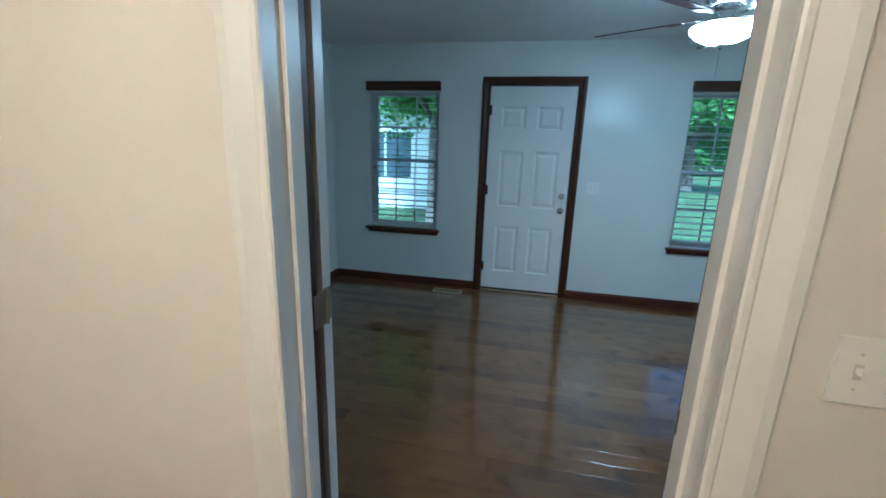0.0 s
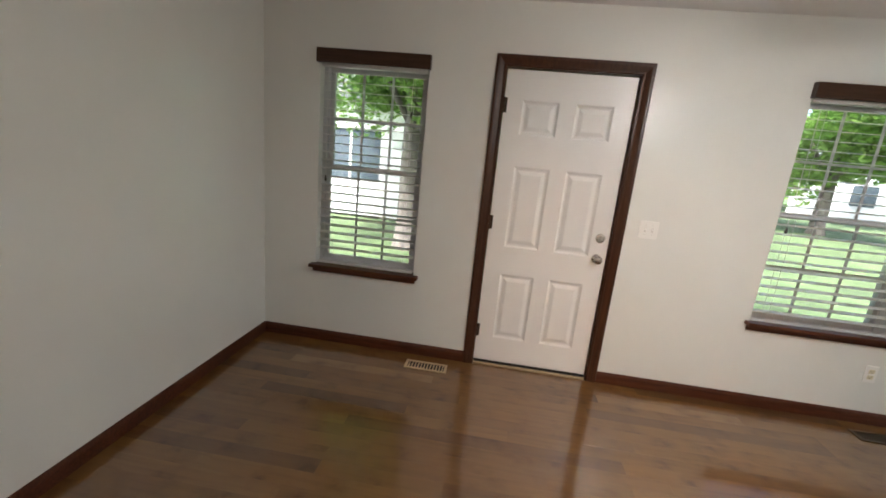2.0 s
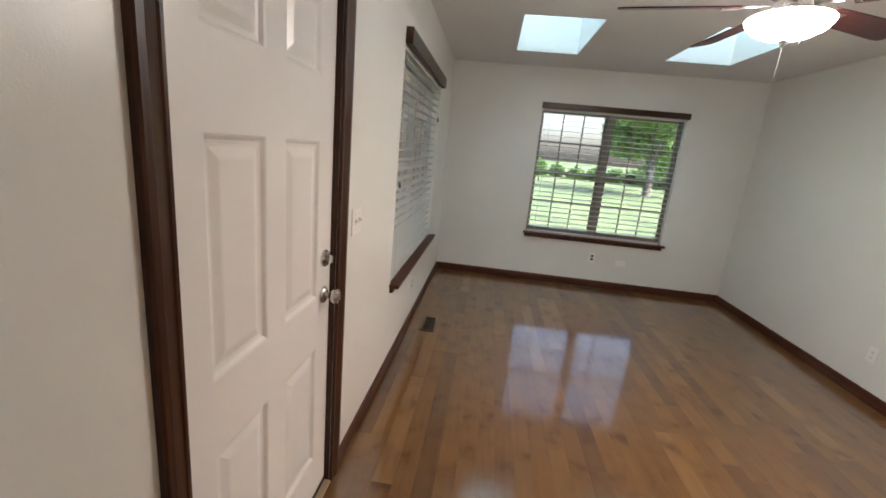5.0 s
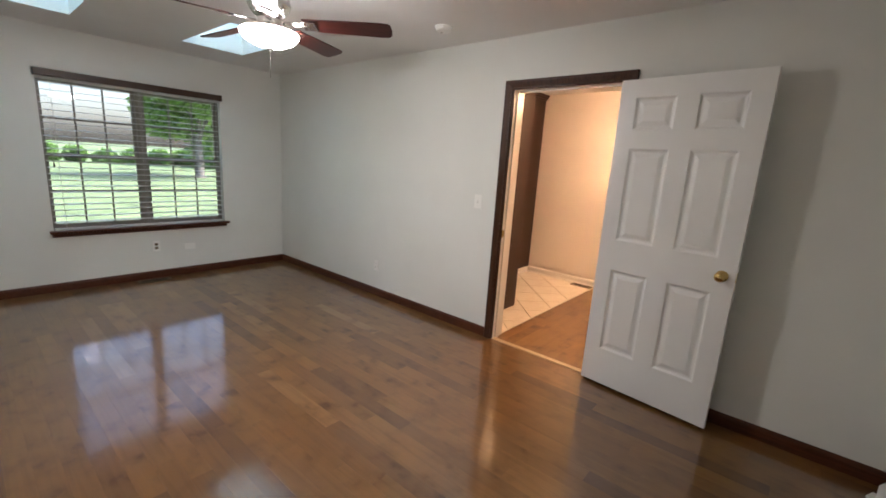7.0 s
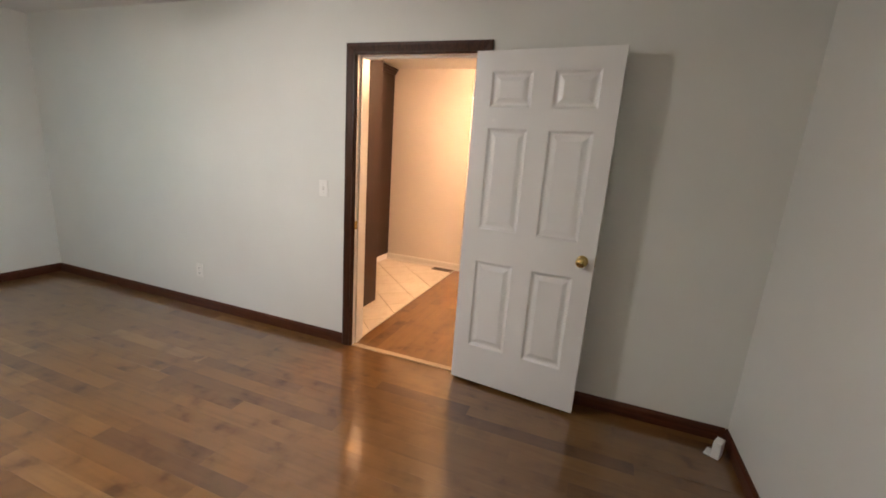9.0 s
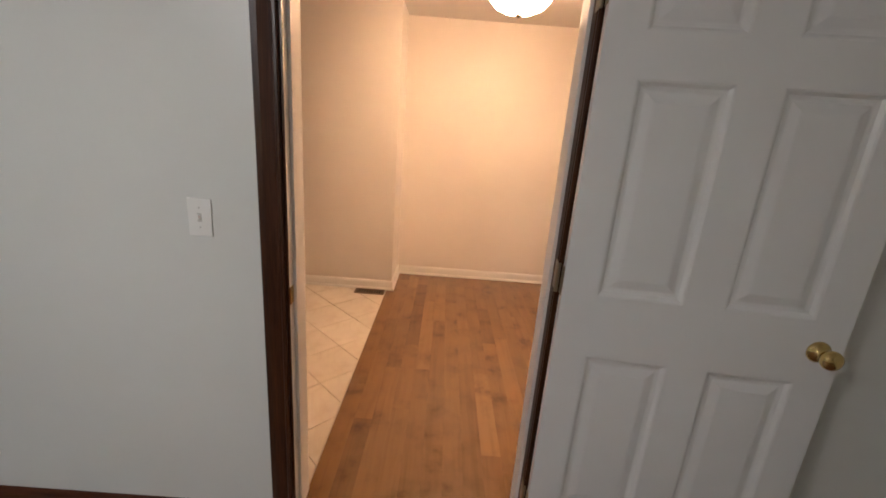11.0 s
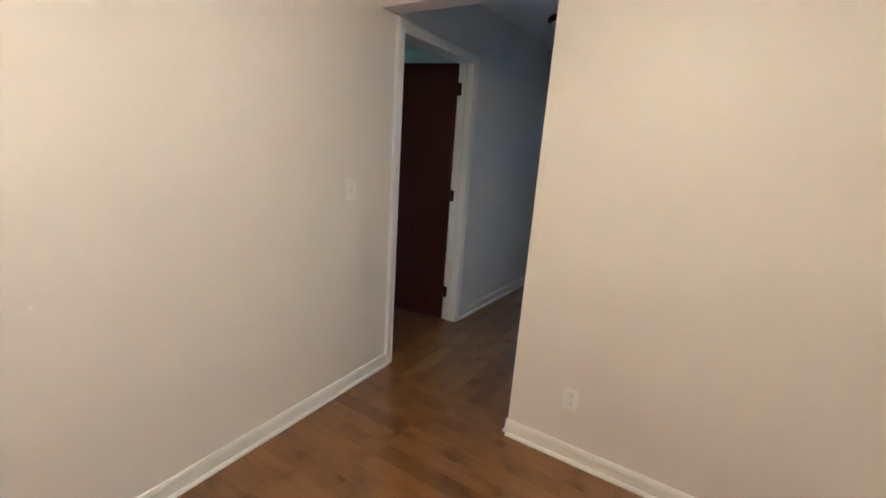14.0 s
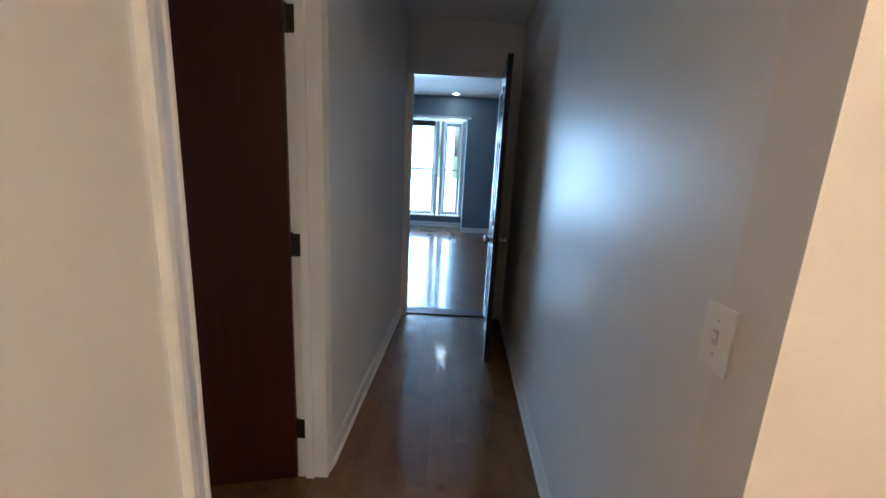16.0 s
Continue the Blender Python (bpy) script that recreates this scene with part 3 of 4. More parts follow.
# room door, folded back flat against the wall
ROWS_R = ((0.250, 0.82), (1.018, 1.61), (1.72, 1.917))
inner = empty("door_2", Matrix.Translation((-0.872, 0.080, 0.022)) @ Matrix.Rotation(radians(173.9), 4, "Z"), label="white six-panel interior door, wide open against the wall", category="door", kind="structure")
door_leaf(inner, 0.792, 2.022, 0.035, ROWS_R, DOOR_WHITE, 0.100, 0.112)
knob_set(inner, 0.727, 0.0, 0.925, 0.035, BRASS)
part("latch_plate", box((0.791, 0.008, 0.895), (0.7935, 0.028, 0.955)), BRASS, inner, "brass latch plate")
for hz in (0.22, 1.05, 1.82):
    hb = rod((-0.012, 0.038, hz - 0.045), (-0.012, 0.038, hz + 0.045), 0.006)
    add_box(hb, (-0.0035, 0.002, hz - 0.044), (-0.0012, 0.034, hz + 0.044), 0.0008)
    add_box(hb, (-0.014, 0.042, hz - 0.044), (-0.0118, 0.092, hz + 0.044), 0.0008)
    part("hinge", hb, AGED, inner, "aged nickel butt hinge")
room_frame = empty("trim_2", label="brown stained door casing with white painted jambs", category="trim", kind="structure")
casing(DX0 - 0.002, DX1 + 0.008, 2.05, 0.0, 1, "y", BROWN, room_frame)
casing(DX0, DX1, 2.05, BY, -1, "y", WHITE_TRIM, room_frame, wide=1.22)
for xa, xb, seam in ((DX0 - 0.015, DX0, -0.036), (DX1, DX1 + 0.015, -0.004)):
    part("jamb", box((xa, seam, 0.0), (xb, -0.001, 2.065)), BROWN, room_frame, "brown stained jamb edge")
    part("jamb", box((xa, BY + 0.001, 0.0), (xb, seam - 0.0005, 2.065)), WHITE_TRIM, room_frame, "white painted jamb")
part("head_jamb", box((DX0, BY + 0.001, 2.05), (DX1, -0.001, 2.065)), WHITE_TRIM, room_frame)
part("door_stop", box((DX0, -0.088, 0.0), (DX0 + 0.011, -0.037, 2.05), 0.002), WHITE_TRIM, room_frame)
part("door_stop", box((DX1 - 0.011, -0.088, 0.0), (DX1, -0.037, 2.05), 0.002), WHITE_TRIM, room_frame)
part("door_stop", box((DX0 + 0.011, -0.088, 2.039), (DX1 - 0.011, -0.053, 2.05), 0.002), WHITE_TRIM, room_frame)
part("strike_plate", box((DX1 - 0.0015, -0.036, 0.895), (DX1 + 0.001, -0.004, 0.955), 0.001), BRASS, room_frame, "brass strike plate")
part("threshold", box((DX0, -0.040, 0.0005), (DX1, 0.006, 0.007), 0.003), THRESH, room_frame, "pale worn threshold strip")

# passage side door, dark leaf standing open into the back room
side = empty("door_3", Matrix.Translation((PX0 + 0.018, BY0 - 0.118, 0.010)) @ Matrix.Rotation(radians(-78), 4, "Z"), label="dark cherry-stained flush door standing open into the back room", category="door", kind="structure")
part("leaf", box((0.0, -0.035, 0.0), (0.81, 0.0, 2.032), 0.002), CHERRY, side)
knob_set(side, 0.745, -0.035, 0.93, 0.035, NICKEL)
side_frame = empty("trim_3", label="white painted door casing and jambs in the passage", category="trim", kind="structure")
casing(PX0, PX1, 2.04, BY0, 1, "y", WHITE_TRIM, side_frame)
for xa, xb in ((PX0 - 0.015, PX0), (PX1, PX1 + 0.015)):
    part("jamb", box((xa, BY0 - 0.119, 0.0), (xb, BY0 - 0.001, 2.055)), WHITE_TRIM, side_frame)
part("head_jamb", box((PX0, BY0 - 0.119, 2.04), (PX1, BY0 - 0.001, 2.055)), WHITE_TRIM, side_frame)
part("door_stop", box((PX0, BY0 - 0.082, 0.0), (PX0 + 0.011, BY0 - 0.047, 2.04), 0.002), WHITE_TRIM, side_frame)
for hz in (0.25, 1.06, 1.86):
    hinge(side_frame, PX0 + 0.010, BY0 - 0.112, hz, BRONZE)

# door at the passage's end, near-black leaf folded back along the north wall
end_door = empty("door_4", Matrix.Translation((HX0 + 0.02, FY1 - 0.012, 0.010)) @ Matrix.Rotation(radians(-4.5), 4, "Z"), label="near-black panelled door standing open along the passage wall", category="door", kind="structure")
door_leaf(end_door, 0.81, 2.032, 0.035, ROWS_I, BLACK_DOOR)
knob_set(end_door, 0.755, 0.0, 0.875, 0.035, NICKEL)
end_frame = empty("trim_4", label="white painted casing round the passage's end opening", category="trim", kind="structure")
casing(FY0, FY1, 2.04, HX0, 1, "x", WHITE_TRIM, end_frame, wide=0.6)
part("jamb", box((HX0 - 0.119, FY0 - 0.001, 0.0), (HX0 - 0.001, FY0 + 0.004, 2.04)), WHITE_TRIM, end_frame)
part("jamb", box((HX0 - 0.119, FY1 - 0.004, 0.0), (HX0 - 0.001, FY1 + 0.001, 2.04)), WHITE_TRIM, end_frame)
part("threshold", box((HX0 - 0.17, FY0 + 0.005, -0.004), (HX0 - 0.02, FY1 - 0.005, 0.012), 0.003), BROWN_H, end_frame, "dark wooden threshold")
for hz in (0.25, 1.06, 1.82):
    hinge(end_frame, HX0 + 0.012, FY1 - 0.004, hz, BRONZE, Matrix.Translation((HX0 + 0.012, FY1 - 0.004, hz)) @ Matrix.Rotation(radians(90), 4, "Z"))


# ---- windows and blinds ----
def window(name, units, z0, z1, m, label, fancy=True, vinyl=None, fw=0.028, sw=0.030):
    """Double-hung units in one opening, in the local frame: u along x, y outward, the inside wall face at y 0."""
    vinyl = vinyl or SASH
    win = empty(name, m, label=label, category="window", kind="structure")
    zm = (z0 + z1) / 2
    yo = 0.095
    for k, (u0, u1) in enumerate(units):
        fr = bmesh.new()
        add_box(fr, (u0, yo - 0.025, z0), (u0 + fw, yo + 0.06, z1))
        add_box(fr, (u1 - fw, yo - 0.025, z0), (u1, yo + 0.06, z1))
        add_box(fr, (u0 + fw, yo - 0.025, z0), (u1 - fw, yo + 0.06, z0 + 0.03))
        add_box(fr, (u0 + fw, yo - 0.025, z1 - 0.03), (u1 - fw, yo + 0.06, z1))
        part("window_frame", fr, vinyl, win)
        for y0, za, zb in ((yo + 0.025, zm - 0.018, z1 - 0.03), (yo - 0.012, z0 + 0.03, zm + 0.018)):
            a, b = u0 + fw, u1 - fw
            sb = bmesh.new()
            add_box(sb, (a, y0, za), (a + sw, y0 + 0.03, zb))
            add_box(sb, (b - sw, y0, za), (b, y0 + 0.03, zb))
            add_box(sb, (a + sw, y0, za), (b - sw, y0 + 0.03, za + 0.036))
            add_box(sb, (a + sw, y0, zb - 0.036), (b - sw, y0 + 0.03, zb))
            sash = part("sash", sb, vinyl, win)
            ga, gb, gc, gd = a + sw, b - sw, za + 0.036, zb - 0.036
            pane = part("pane", box((ga, y0 + 0.012, gc), (gb, y0 + 0.016, gd)), GLASS, sash, "clear glass pane")
            pane.visible_shadow = False
            if fancy:
                for i in (1, 2):
                    u = ga + (gb - ga) * i / 3
                    part("muntin", box((u - 0.008, y0 + 0.004, gc), (u + 0.008, y0 + 0.011, gd)), vinyl, sash)
                z = (gc + gd) / 2
                part("muntin", box((ga, y0 + 0.0045, z - 0.008), (gb, y0 + 0.0105, z + 0.008)), vinyl, sash)
    return win


def blind(u0, u1, z0, z1, m, label, spread=0.012, pitch=0.058, tall=0.055):
    """A slatted blind with a wooden valance, hung inside a window opening; same local frame as window()."""
    b = empty("window_blind", m, label=label, category="blind")
    v = box((u0 - spread, -0.042, z1 - 0.032), (u1 + spread, -0.028, z1 + tall), 0.003)
    add_box(v, (u0 - spread, -0.028, z1 - 0.032), (u0 - spread + 0.014, -0.001, z1 + tall))
    add_box(v, (u1 + spread - 0.014, -0.028, z1 - 0.032), (u1 + spread, -0.001, z1 + tall))
    part("valance", v, VALANCE, b, "dark brown wooden valance")
    part("headrail", box((u0 + 0.008, 0.006, z1 - 0.05), (u1 - 0.008, 0.056, z1 - 0.004), 0.002), SLAT, b)
    w = u1 - u0 - 0.03
    sb = bmesh.new()
    secs = []
    for x in (-w / 2, w / 2):
        top = [sb.verts.new((x, y, 0.0018 - 9 * y * y * 0.35 + 0.0012)) for y in (-0.025, -0.013, 0, 0.013, 0.025)]
        low = [sb.verts.new((x, y, -0.0010 - 9 * y * y * 0.35 + 0.0012)) for y in (0.025, 0.013, 0, -0.013, -0.025)]
        secs.append(top + low)
    for i in range(10):
        j = (i + 1) % 10
        sb.faces.new((secs[0][i], secs[0][j], secs[1][j], secs[1][i]))
    sb.faces.new(secs[0]), sb.faces.new(secs[1][::-1])
    me = mesh_of("slat", sb, SLAT)
    n = int((z1 - 0.07 - z0 - 0.035) / pitch)
    rnd = random.Random(int(u0 * 1000) + int(z1 * 77))
    for i in range(n):
        z = z1 - 0.085 - i * pitch
        part("slat", me, SLAT, b, at=Matrix.Translation(((u0 + u1) / 2 + rnd.uniform(-0.002, 0.002), 0.032, z + rnd.uniform(-0.002, 0.002))) @ Matrix.Rotation(radians(6 + rnd.uniform(-1.5, 1.5)), 4, "X"))
    part("bottom_rail", box((u0 + 0.014, 0.008, z0 + 0.012), (u1 - 0.014, 0.056, z0 + 0.030), 0.003), SLAT, b)
    cords = max(2, round((u1 - u0) / 0.5))
    for i in range(cords):
        u = u0 + 0.10 + (u1 - u0 - 0.20) * i / (cords - 1)
        cb = rod((u, 0.002, z0 + 0.02), (u, 0.002, z1 - 0.03), 0.0012, 5)
        rod((u, 0.062, z0 + 0.02), (u, 0.062, z1 - 0.03), 0.0012, 5, cb)
        part("ladder_cord", cb, CORD, b)
    for u, zt in ((u0 + 0.06, z0 + 0.66), (u1 - 0.10, z1 - 0.30)):
        part("pull_cord", rod((u, -0.006, zt), (u, -0.006, z1 - 0.03), 0.0011, 5), CORD, b)
        part("tassel", lathe([(0.0, 0.0), (0.007, 0.002), (0.008, 0.012), (0.005, 0.034), (0.002, 0.042), (0.0, 0.042)], 10, (u, -0.006, zt - 0.042)), TASSEL, b, "dark cord tassel")
    return b


def stool(name, u0, u1, z, m, label):
    s = empty(name, m, label=label, category="window sill", kind="structure")
    part("sill_board", box((u0 - 0.032, -0.062, z - 0.026), (u1 + 0.038, -0.0005, z), 0.006), BROWN_H, s)
    part("sill_board", box((u0 + 0.002, 0.0, z - 0.024), (u1 - 0.002, 0.07, z - 0.001)), BROWN_H, s)
    part("apron", box((u0 - 0.015, -0.022, z - 0.062), (u1 + 0.018, -0.0005, z - 0.0265), 0.005), BROWN_H, s)


M_N = Matrix.Translation((0, AY1, 0))
M_E = Matrix.Translation((AX1, 0, 0)) @ Matrix.Rotation(radians(-90), 4, "Z")
window("window_1", [(W1[0], W1[1])], W1[2], W1[3], M_N, "white double-hung window with grilles beside the entry door")
window("window_2", [(W2[0], (W2[0] + W2[1]) / 2 - 0.01), ((W2[0] + W2[1]) / 2 + 0.01, W2[1])], W2[2], W2[3], M_N, "pair of white double-hung windows with grilles", fw=0.018, sw=0.026)
ue = (-WE[1], -WE[0])
window("window_3", [(ue[0], (ue[0] + ue[1]) / 2 - 0.02), ((ue[0] + ue[1]) / 2 + 0.02, ue[1])], WE[2], WE[3], M_E, "pair of taupe double-hung windows in the end wall", vinyl=TAUPE, fw=0.014, sw=0.022)
tagged(part("trim_mullion_north", box(((W2[0] + W2[1]) / 2 - 0.01, AY1 + 0.07, W2[2]), ((W2[0] + W2[1]) / 2 + 0.01, AY1 + 0.155, W2[3])), SASH), "white mullion between two windows", "mullion", kind="structure")
tagged(part("trim_mullion_east", box((AX1 + 0.07, (WE[0] + WE[1]) / 2 - 0.02, WE[2]), (AX1 + 0.155, (WE[0] + WE[1]) / 2 + 0.02, WE[3])), TAUPE), "taupe mullion between two windows", "mullion", kind="structure")
BL = "open white slatted blind with a dark brown wooden valance"
blind(W1[0], W1[1], W1[2], W1[3], M_N, BL)
blind(W2[0], W2[1], W2[2], W2[3], M_N, "wide " + BL)
blind(ue[0], ue[1], WE[2], WE[3], M_E, "open white blind with dark brown valance in the end wall", tall=0.032)
SILL = "dark brown stained window sill with apron"
stool("sill_1", W1[0], W1[1], 0.615, M_N, SILL)
stool("sill_2", W2[0], W2[1], 0.610, M_N, SILL)
stool("sill_3", ue[0], ue[1], 0.600, M_E, SILL)

# skylights: white shafts with translucent domes
for i, (x0, x1, y0, y1) in enumerate(SKY):
    s = empty(f"skylight_{i + 1}", label="pale translucent skylight over a white shaft", category="skylight", kind="structure")
    sh = bmesh.new()
    for a, b in (((x0 - 0.02, y0 - 0.02), (x1 + 0.02, y0)), ((x0 - 0.02, y1), (x1 + 0.02, y1 + 0.02)), ((x0 - 0.02, y0), (x0, y1)), ((x1, y0), (x1 + 0.02, y1))):
        add_box(sh, (*a, H + 0.021), (*b, H + 0.70))
    part("shaft", sh, CEIL, s)
    dm = bmesh.new()
    n = 8
    grid = [[dm.verts.new((x0 - 0.02 + (x1 - x0 + 0.04) * p / n, y0 - 0.02 + (y1 - y0 + 0.04) * q / n, H + 0.70 + 0.10 * math.sin(math.pi * p / n) ** 0.6 * math.sin(math.pi * q / n) ** 0.6)) for q in range(n + 1)] for p in range(n + 1)]
    for p in range(n):
        for q in range(n):
            dm.faces.new((grid[p][q], grid[p + 1][q], grid[p + 1][q + 1], grid[p][q + 1]))
    part("dome", dm, ACRYLIC, s, "pale cyan translucent dome", smooth=True)


# ---- wall plates, vents, detector ----
SCREW = mesh_of("screw", lathe([(0.0, 0.0), (0.003, 0.0), (0.0028, 0.0008), (0.0, 0.001)], 8), CORD)


def plate(name, m, label, toggles=0, outlet=False, insert=None):
    """A wall plate in the local frame: faces -y, wall face at y 0."""
    w = 0.116 if toggles == 2 else 0.072
    p = empty(name, m, label=label, category="outlet" if outlet else "light switch" if toggles else "wall plate")
    part("cover_plate", box((-w / 2, -0.006, -0.058), (w / 2, -0.0005, 0.058), 0.0025), PLATE, p)
    for i in range(toggles):
        u = (i - (toggles - 1) / 2) * 0.046
        part("slot", box((u - 0.006, -0.0075, -0.013), (u + 0.006, -0.0058, 0.013)), CORD, p)
        t = bmesh.new()
        add_box(t, (u - 0.004, -0.020, -0.002), (u + 0.004, -0.007, 0.008), 0.001)
        part("toggle", t, PLATE, p)
    if outlet:
        for z in (-0.020, 0.020):
            r = part("receptacle", box((-0.017, -0.0085, z - 0.014), (0.017, -0.0058, z + 0.014), 0.003), insert or PLATE, p)
            # Thin raised black strips paint the darkness of the slot holes.
            sl = box((-0.0075, -0.0090, z - 0.003), (-0.0055, -0.0084, z + 0.006))
            add_box(sl, (0.0055, -0.0090, z - 0.003), (0.0075, -0.0084, z + 0.006))
            add_box(sl, (-0.002, -0.0090, z - 0.010), (0.002, -0.0084, z - 0.006))
            part("slots", sl, RUBBER, r)
    for z in ((-0.030, 0.030) if toggles else (0.0,)):
        for u in ([(i - (toggles - 1) / 2) * 0.046 for i in range(toggles)] or [0.0]):
            part("screw", SCREW, CORD, p, at=Matrix.Translation((u, -0.0062, z)) @ Matrix.Rotation(radians(90), 4, "X"))
    return p


def face(x, y, z, deg):
    return Matrix.Translation((x, y, z)) @ Matrix.Rotation(radians(deg), 4, "Z")


plate("light_switch", face(0.190, AY1, 1.13, 0), "ivory double toggle switch beside the entry door", 2)
plate("outlet", face(1.73, AY1, 0.353, 0), "ivory duplex outlet under the double window", outlet=True, insert=IVORY)
plate("light_switch", face(0.222, 0.0, 1.165, 180), "white toggle switch beside the brown door casing", 1)
plate("outlet", face(1.50, 0.0, 0.336, 180), "white duplex outlet on the long plain wall", outlet=True)
plate("outlet", face(AX1, 1.495, 0.361, -90), "white outlet plate with brown receptacles under the window", outlet=True, insert=VENT_DARK)
plate("wall_plate", face(AX1, 1.16, 0.325, -90) @ Matrix.Rotation(radians(90), 4, "Y"), "blank white plate painted over below the window")
plate("light_switch", face(0.168, BY, 1.149, 180 + 180), "white double toggle switch beside the white casing", 2)
plate("outlet", face(BX0, -1.674, 0.325, 90), "ivory duplex outlet above the white skirting", outlet=True)
plate("light_switch", face(-2.40, BY0, 1.185, 180), "ivory toggle switch near the passage door", 1)
plate("outlet", face(-4.05, HY1 + SKEW_N * 1.328, 0.40, 0), "ivory duplex outlet low on the passage wall", outlet=True)
plate("light_switch", face(-2.722, HY1, 1.155, 0), "ivory toggle switch on the passage wall", 1)


def floor_vent(m, label, material, length=0.30, width=0.115):
    v = empty("floor_vent", m, label=label, category="floor vent")
    # Flat near-black plate; its colour stands in for the shade below the louvres.
    part("duct", box((-length / 2 + 0.018, -width / 2 + 0.018, -0.003), (length / 2 - 0.018, width / 2 - 0.018, 0.0012)), VENT_SHADE, v)
    fr = bmesh.new()
    for a, b in (((-length / 2, -width / 2), (length / 2, -width / 2 + 0.018)), ((-length / 2, width / 2 - 0.018), (length / 2, width / 2)), ((-length / 2, -width / 2 + 0.018), (-length / 2 + 0.018, width / 2 - 0.018)), ((length / 2 - 0.018, -width / 2 + 0.018), (length / 2, width / 2 - 0.018))):
        add_box(fr, (*a, 0.0005), (*b, 0.006))
    part("frame", fr, material, v)
    n = int((length - 0.04) / 0.021)
    me = mesh_of("louvre", box((-0.0035, -width / 2 + 0.018, 0.0015), (0.0035, width / 2 - 0.018, 0.0052)), material)
    for i in range(n):
        part("louvre", me, material, v, at=Matrix.Translation((-length / 2 + 0.03 + i * (length - 0.06) / (n - 1), 0, 0)))
    return v


floor_vent(face(-1.165, 3.19, 0.001, 0), "tan metal floor vent below the single window", VENT_TAN)
floor_vent(face(1.76, 3.18, 0.001, 0), "dark brown floor vent below the double window", VENT_DARK)
floor_vent(face(3.37, 1.56, 0.001, 90), "dark brown floor vent below the end window", VENT_DARK)
floor_vent(face(0.11, -2.325, 0.003, 0), "brown floor vent in the kitchen tiles", VENT_DARK, 0.27)

det = empty("smoke_detector", Matrix.Translation((0.345, 0.43, H)) @ Matrix.Rotation(math.pi, 4, "X"), label="white round smoke detector on the ceiling", category="smoke detector")
part("base", lathe([(0.0, 0.0005), (0.068, 0.0005), (0.068, 0.010), (0.062, 0.012), (0.0, 0.012)]), PLATE, det, smooth=False)
part("cover", lathe([(0.060, 0.012), (0.060, 0.022), (0.052, 0.032), (0.030, 0.036), (0.0, 0.036)]), PLATE, det)
part("test_button", lathe([(0.010, 0.036), (0.010, 0.039), (0.0, 0.039)], 12, (0.025, 0, 0)), CORD, det)


reg = empty("wall_register", face(-2.412, 0.165, 0.0, 62), label="small white plastic vent box on the floor by the skirting", category="vent box")
part("body", box((-0.035, -0.02, 0.001), (0.035, 0.02, 0.095), 0.004), PLATE, reg)
part("grille", box((-0.024, -0.0225, 0.035), (0.024, -0.0202, 0.085)), VENT_DARK, reg, "dark grey grille")
part("foot", box((-0.033, -0.052, 0.001), (0.033, -0.0225, 0.012), 0.002), PLATE, reg)


# ---- ceiling fan ----
FX, FY, FZ = 0.50, 1.68, 2.13
fan = empty("ceiling_fan", Matrix.Translation((FX, FY, 0)), label="five-blade ceiling fan with dark red-brown blades and a lit bowl", category="ceiling fan")
part("canopy", lathe([(0.0, H - 0.0005), (0.070, H - 0.0005), (0.072, H - 0.02), (0.060, H - 0.05), (0.030, H - 0.065), (0.0, H - 0.065)], 32), NICKEL, fan, "nickel ceiling canopy", smooth=True)
part("downrod", rod((0, 0, H - 0.12), (0, 0, H - 0.06), 0.013, 16), NICKEL, fan)
part("motor_housing", lathe([(0.0, H - 0.10), (0.045, H - 0.105), (0.085, H - 0.125), (0.105, H - 0.155), (0.108, H - 0.19), (0.112, H - 0.20), (0.108, H - 0.215), (0.095, H - 0.24), (0.075, H - 0.26), (0.0, H - 0.26)], 40), NICKEL, fan, "satin nickel motor housing", smooth=True)
part("switch_housing", lathe([(0.0, 2.185), (0.055, 2.185), (0.060, 2.165), (0.060, 2.135), (0.072, 2.12), (0.078, 2.108), (0.0, 2.108)], 32), NICKEL, fan, smooth=True)
BLADE_L = 0.48
for k in range(5):
    turn = Matrix.Rotation(radians(5 + 72 * k), 4, "Z")
    bb = bmesh.new()
    outline = [(0.185, -0.052), (0.30, -0.058), (0.60, -0.066), (0.645, -0.062), (0.66, -0.045), (0.664, 0.0), (0.66, 0.045), (0.645, 0.062), (0.60, 0.066), (0.30, 0.058), (0.185, 0.052)]
    up = [bb.verts.new((x, y, 0.003)) for x, y in outline]
    dn = [bb.verts.new((x, y, -0.003)) for x, y in outline]
    bb.faces.new(up), bb.faces.new(dn[::-1])
    for i in range(len(outline)):
        j = (i + 1) % len(outline)
        bb.faces.new((up[i], up[j], dn[j], dn[i]))
    blade = part("blade", bb, BLADE, fan, at=Matrix.Translation((0, 0, FZ + 0.02)) @ turn @ Matrix.Rotation(radians(-14), 4, "X"))
    ib = bmesh.new()
    add_box(ib, (0.07, -0.016, -0.004), (0.20, 0.016, 0.003), 0.002)
    add_box(ib, (0.185, -0.040, -0.010), (0.255, 0.040, -0.004), 0.002)
    part("blade_iron", ib, NICKEL, blade, "nickel blade bracket")
part("light_bowl", lathe([(0.080, 2.107), (0.144, 2.104), (0.152, 2.097), (0.147, 2.082), (0.126, 2.058), (0.086, 2.037), (0.038, 2.026), (0.0, 2.024)], 40), BOWL_ON, fan, "lit frosted glass bowl", smooth=True)
# Added disc over the bowl: blocks its upward glow, dimming the ceiling halo.
part("fitter", lathe([(0.0, 2.116), (0.128, 2.116), (0.130, 2.108), (0.0, 2.108)], 40), NICKEL, fan, "added nickel disc that blocks the bowl's upward light")
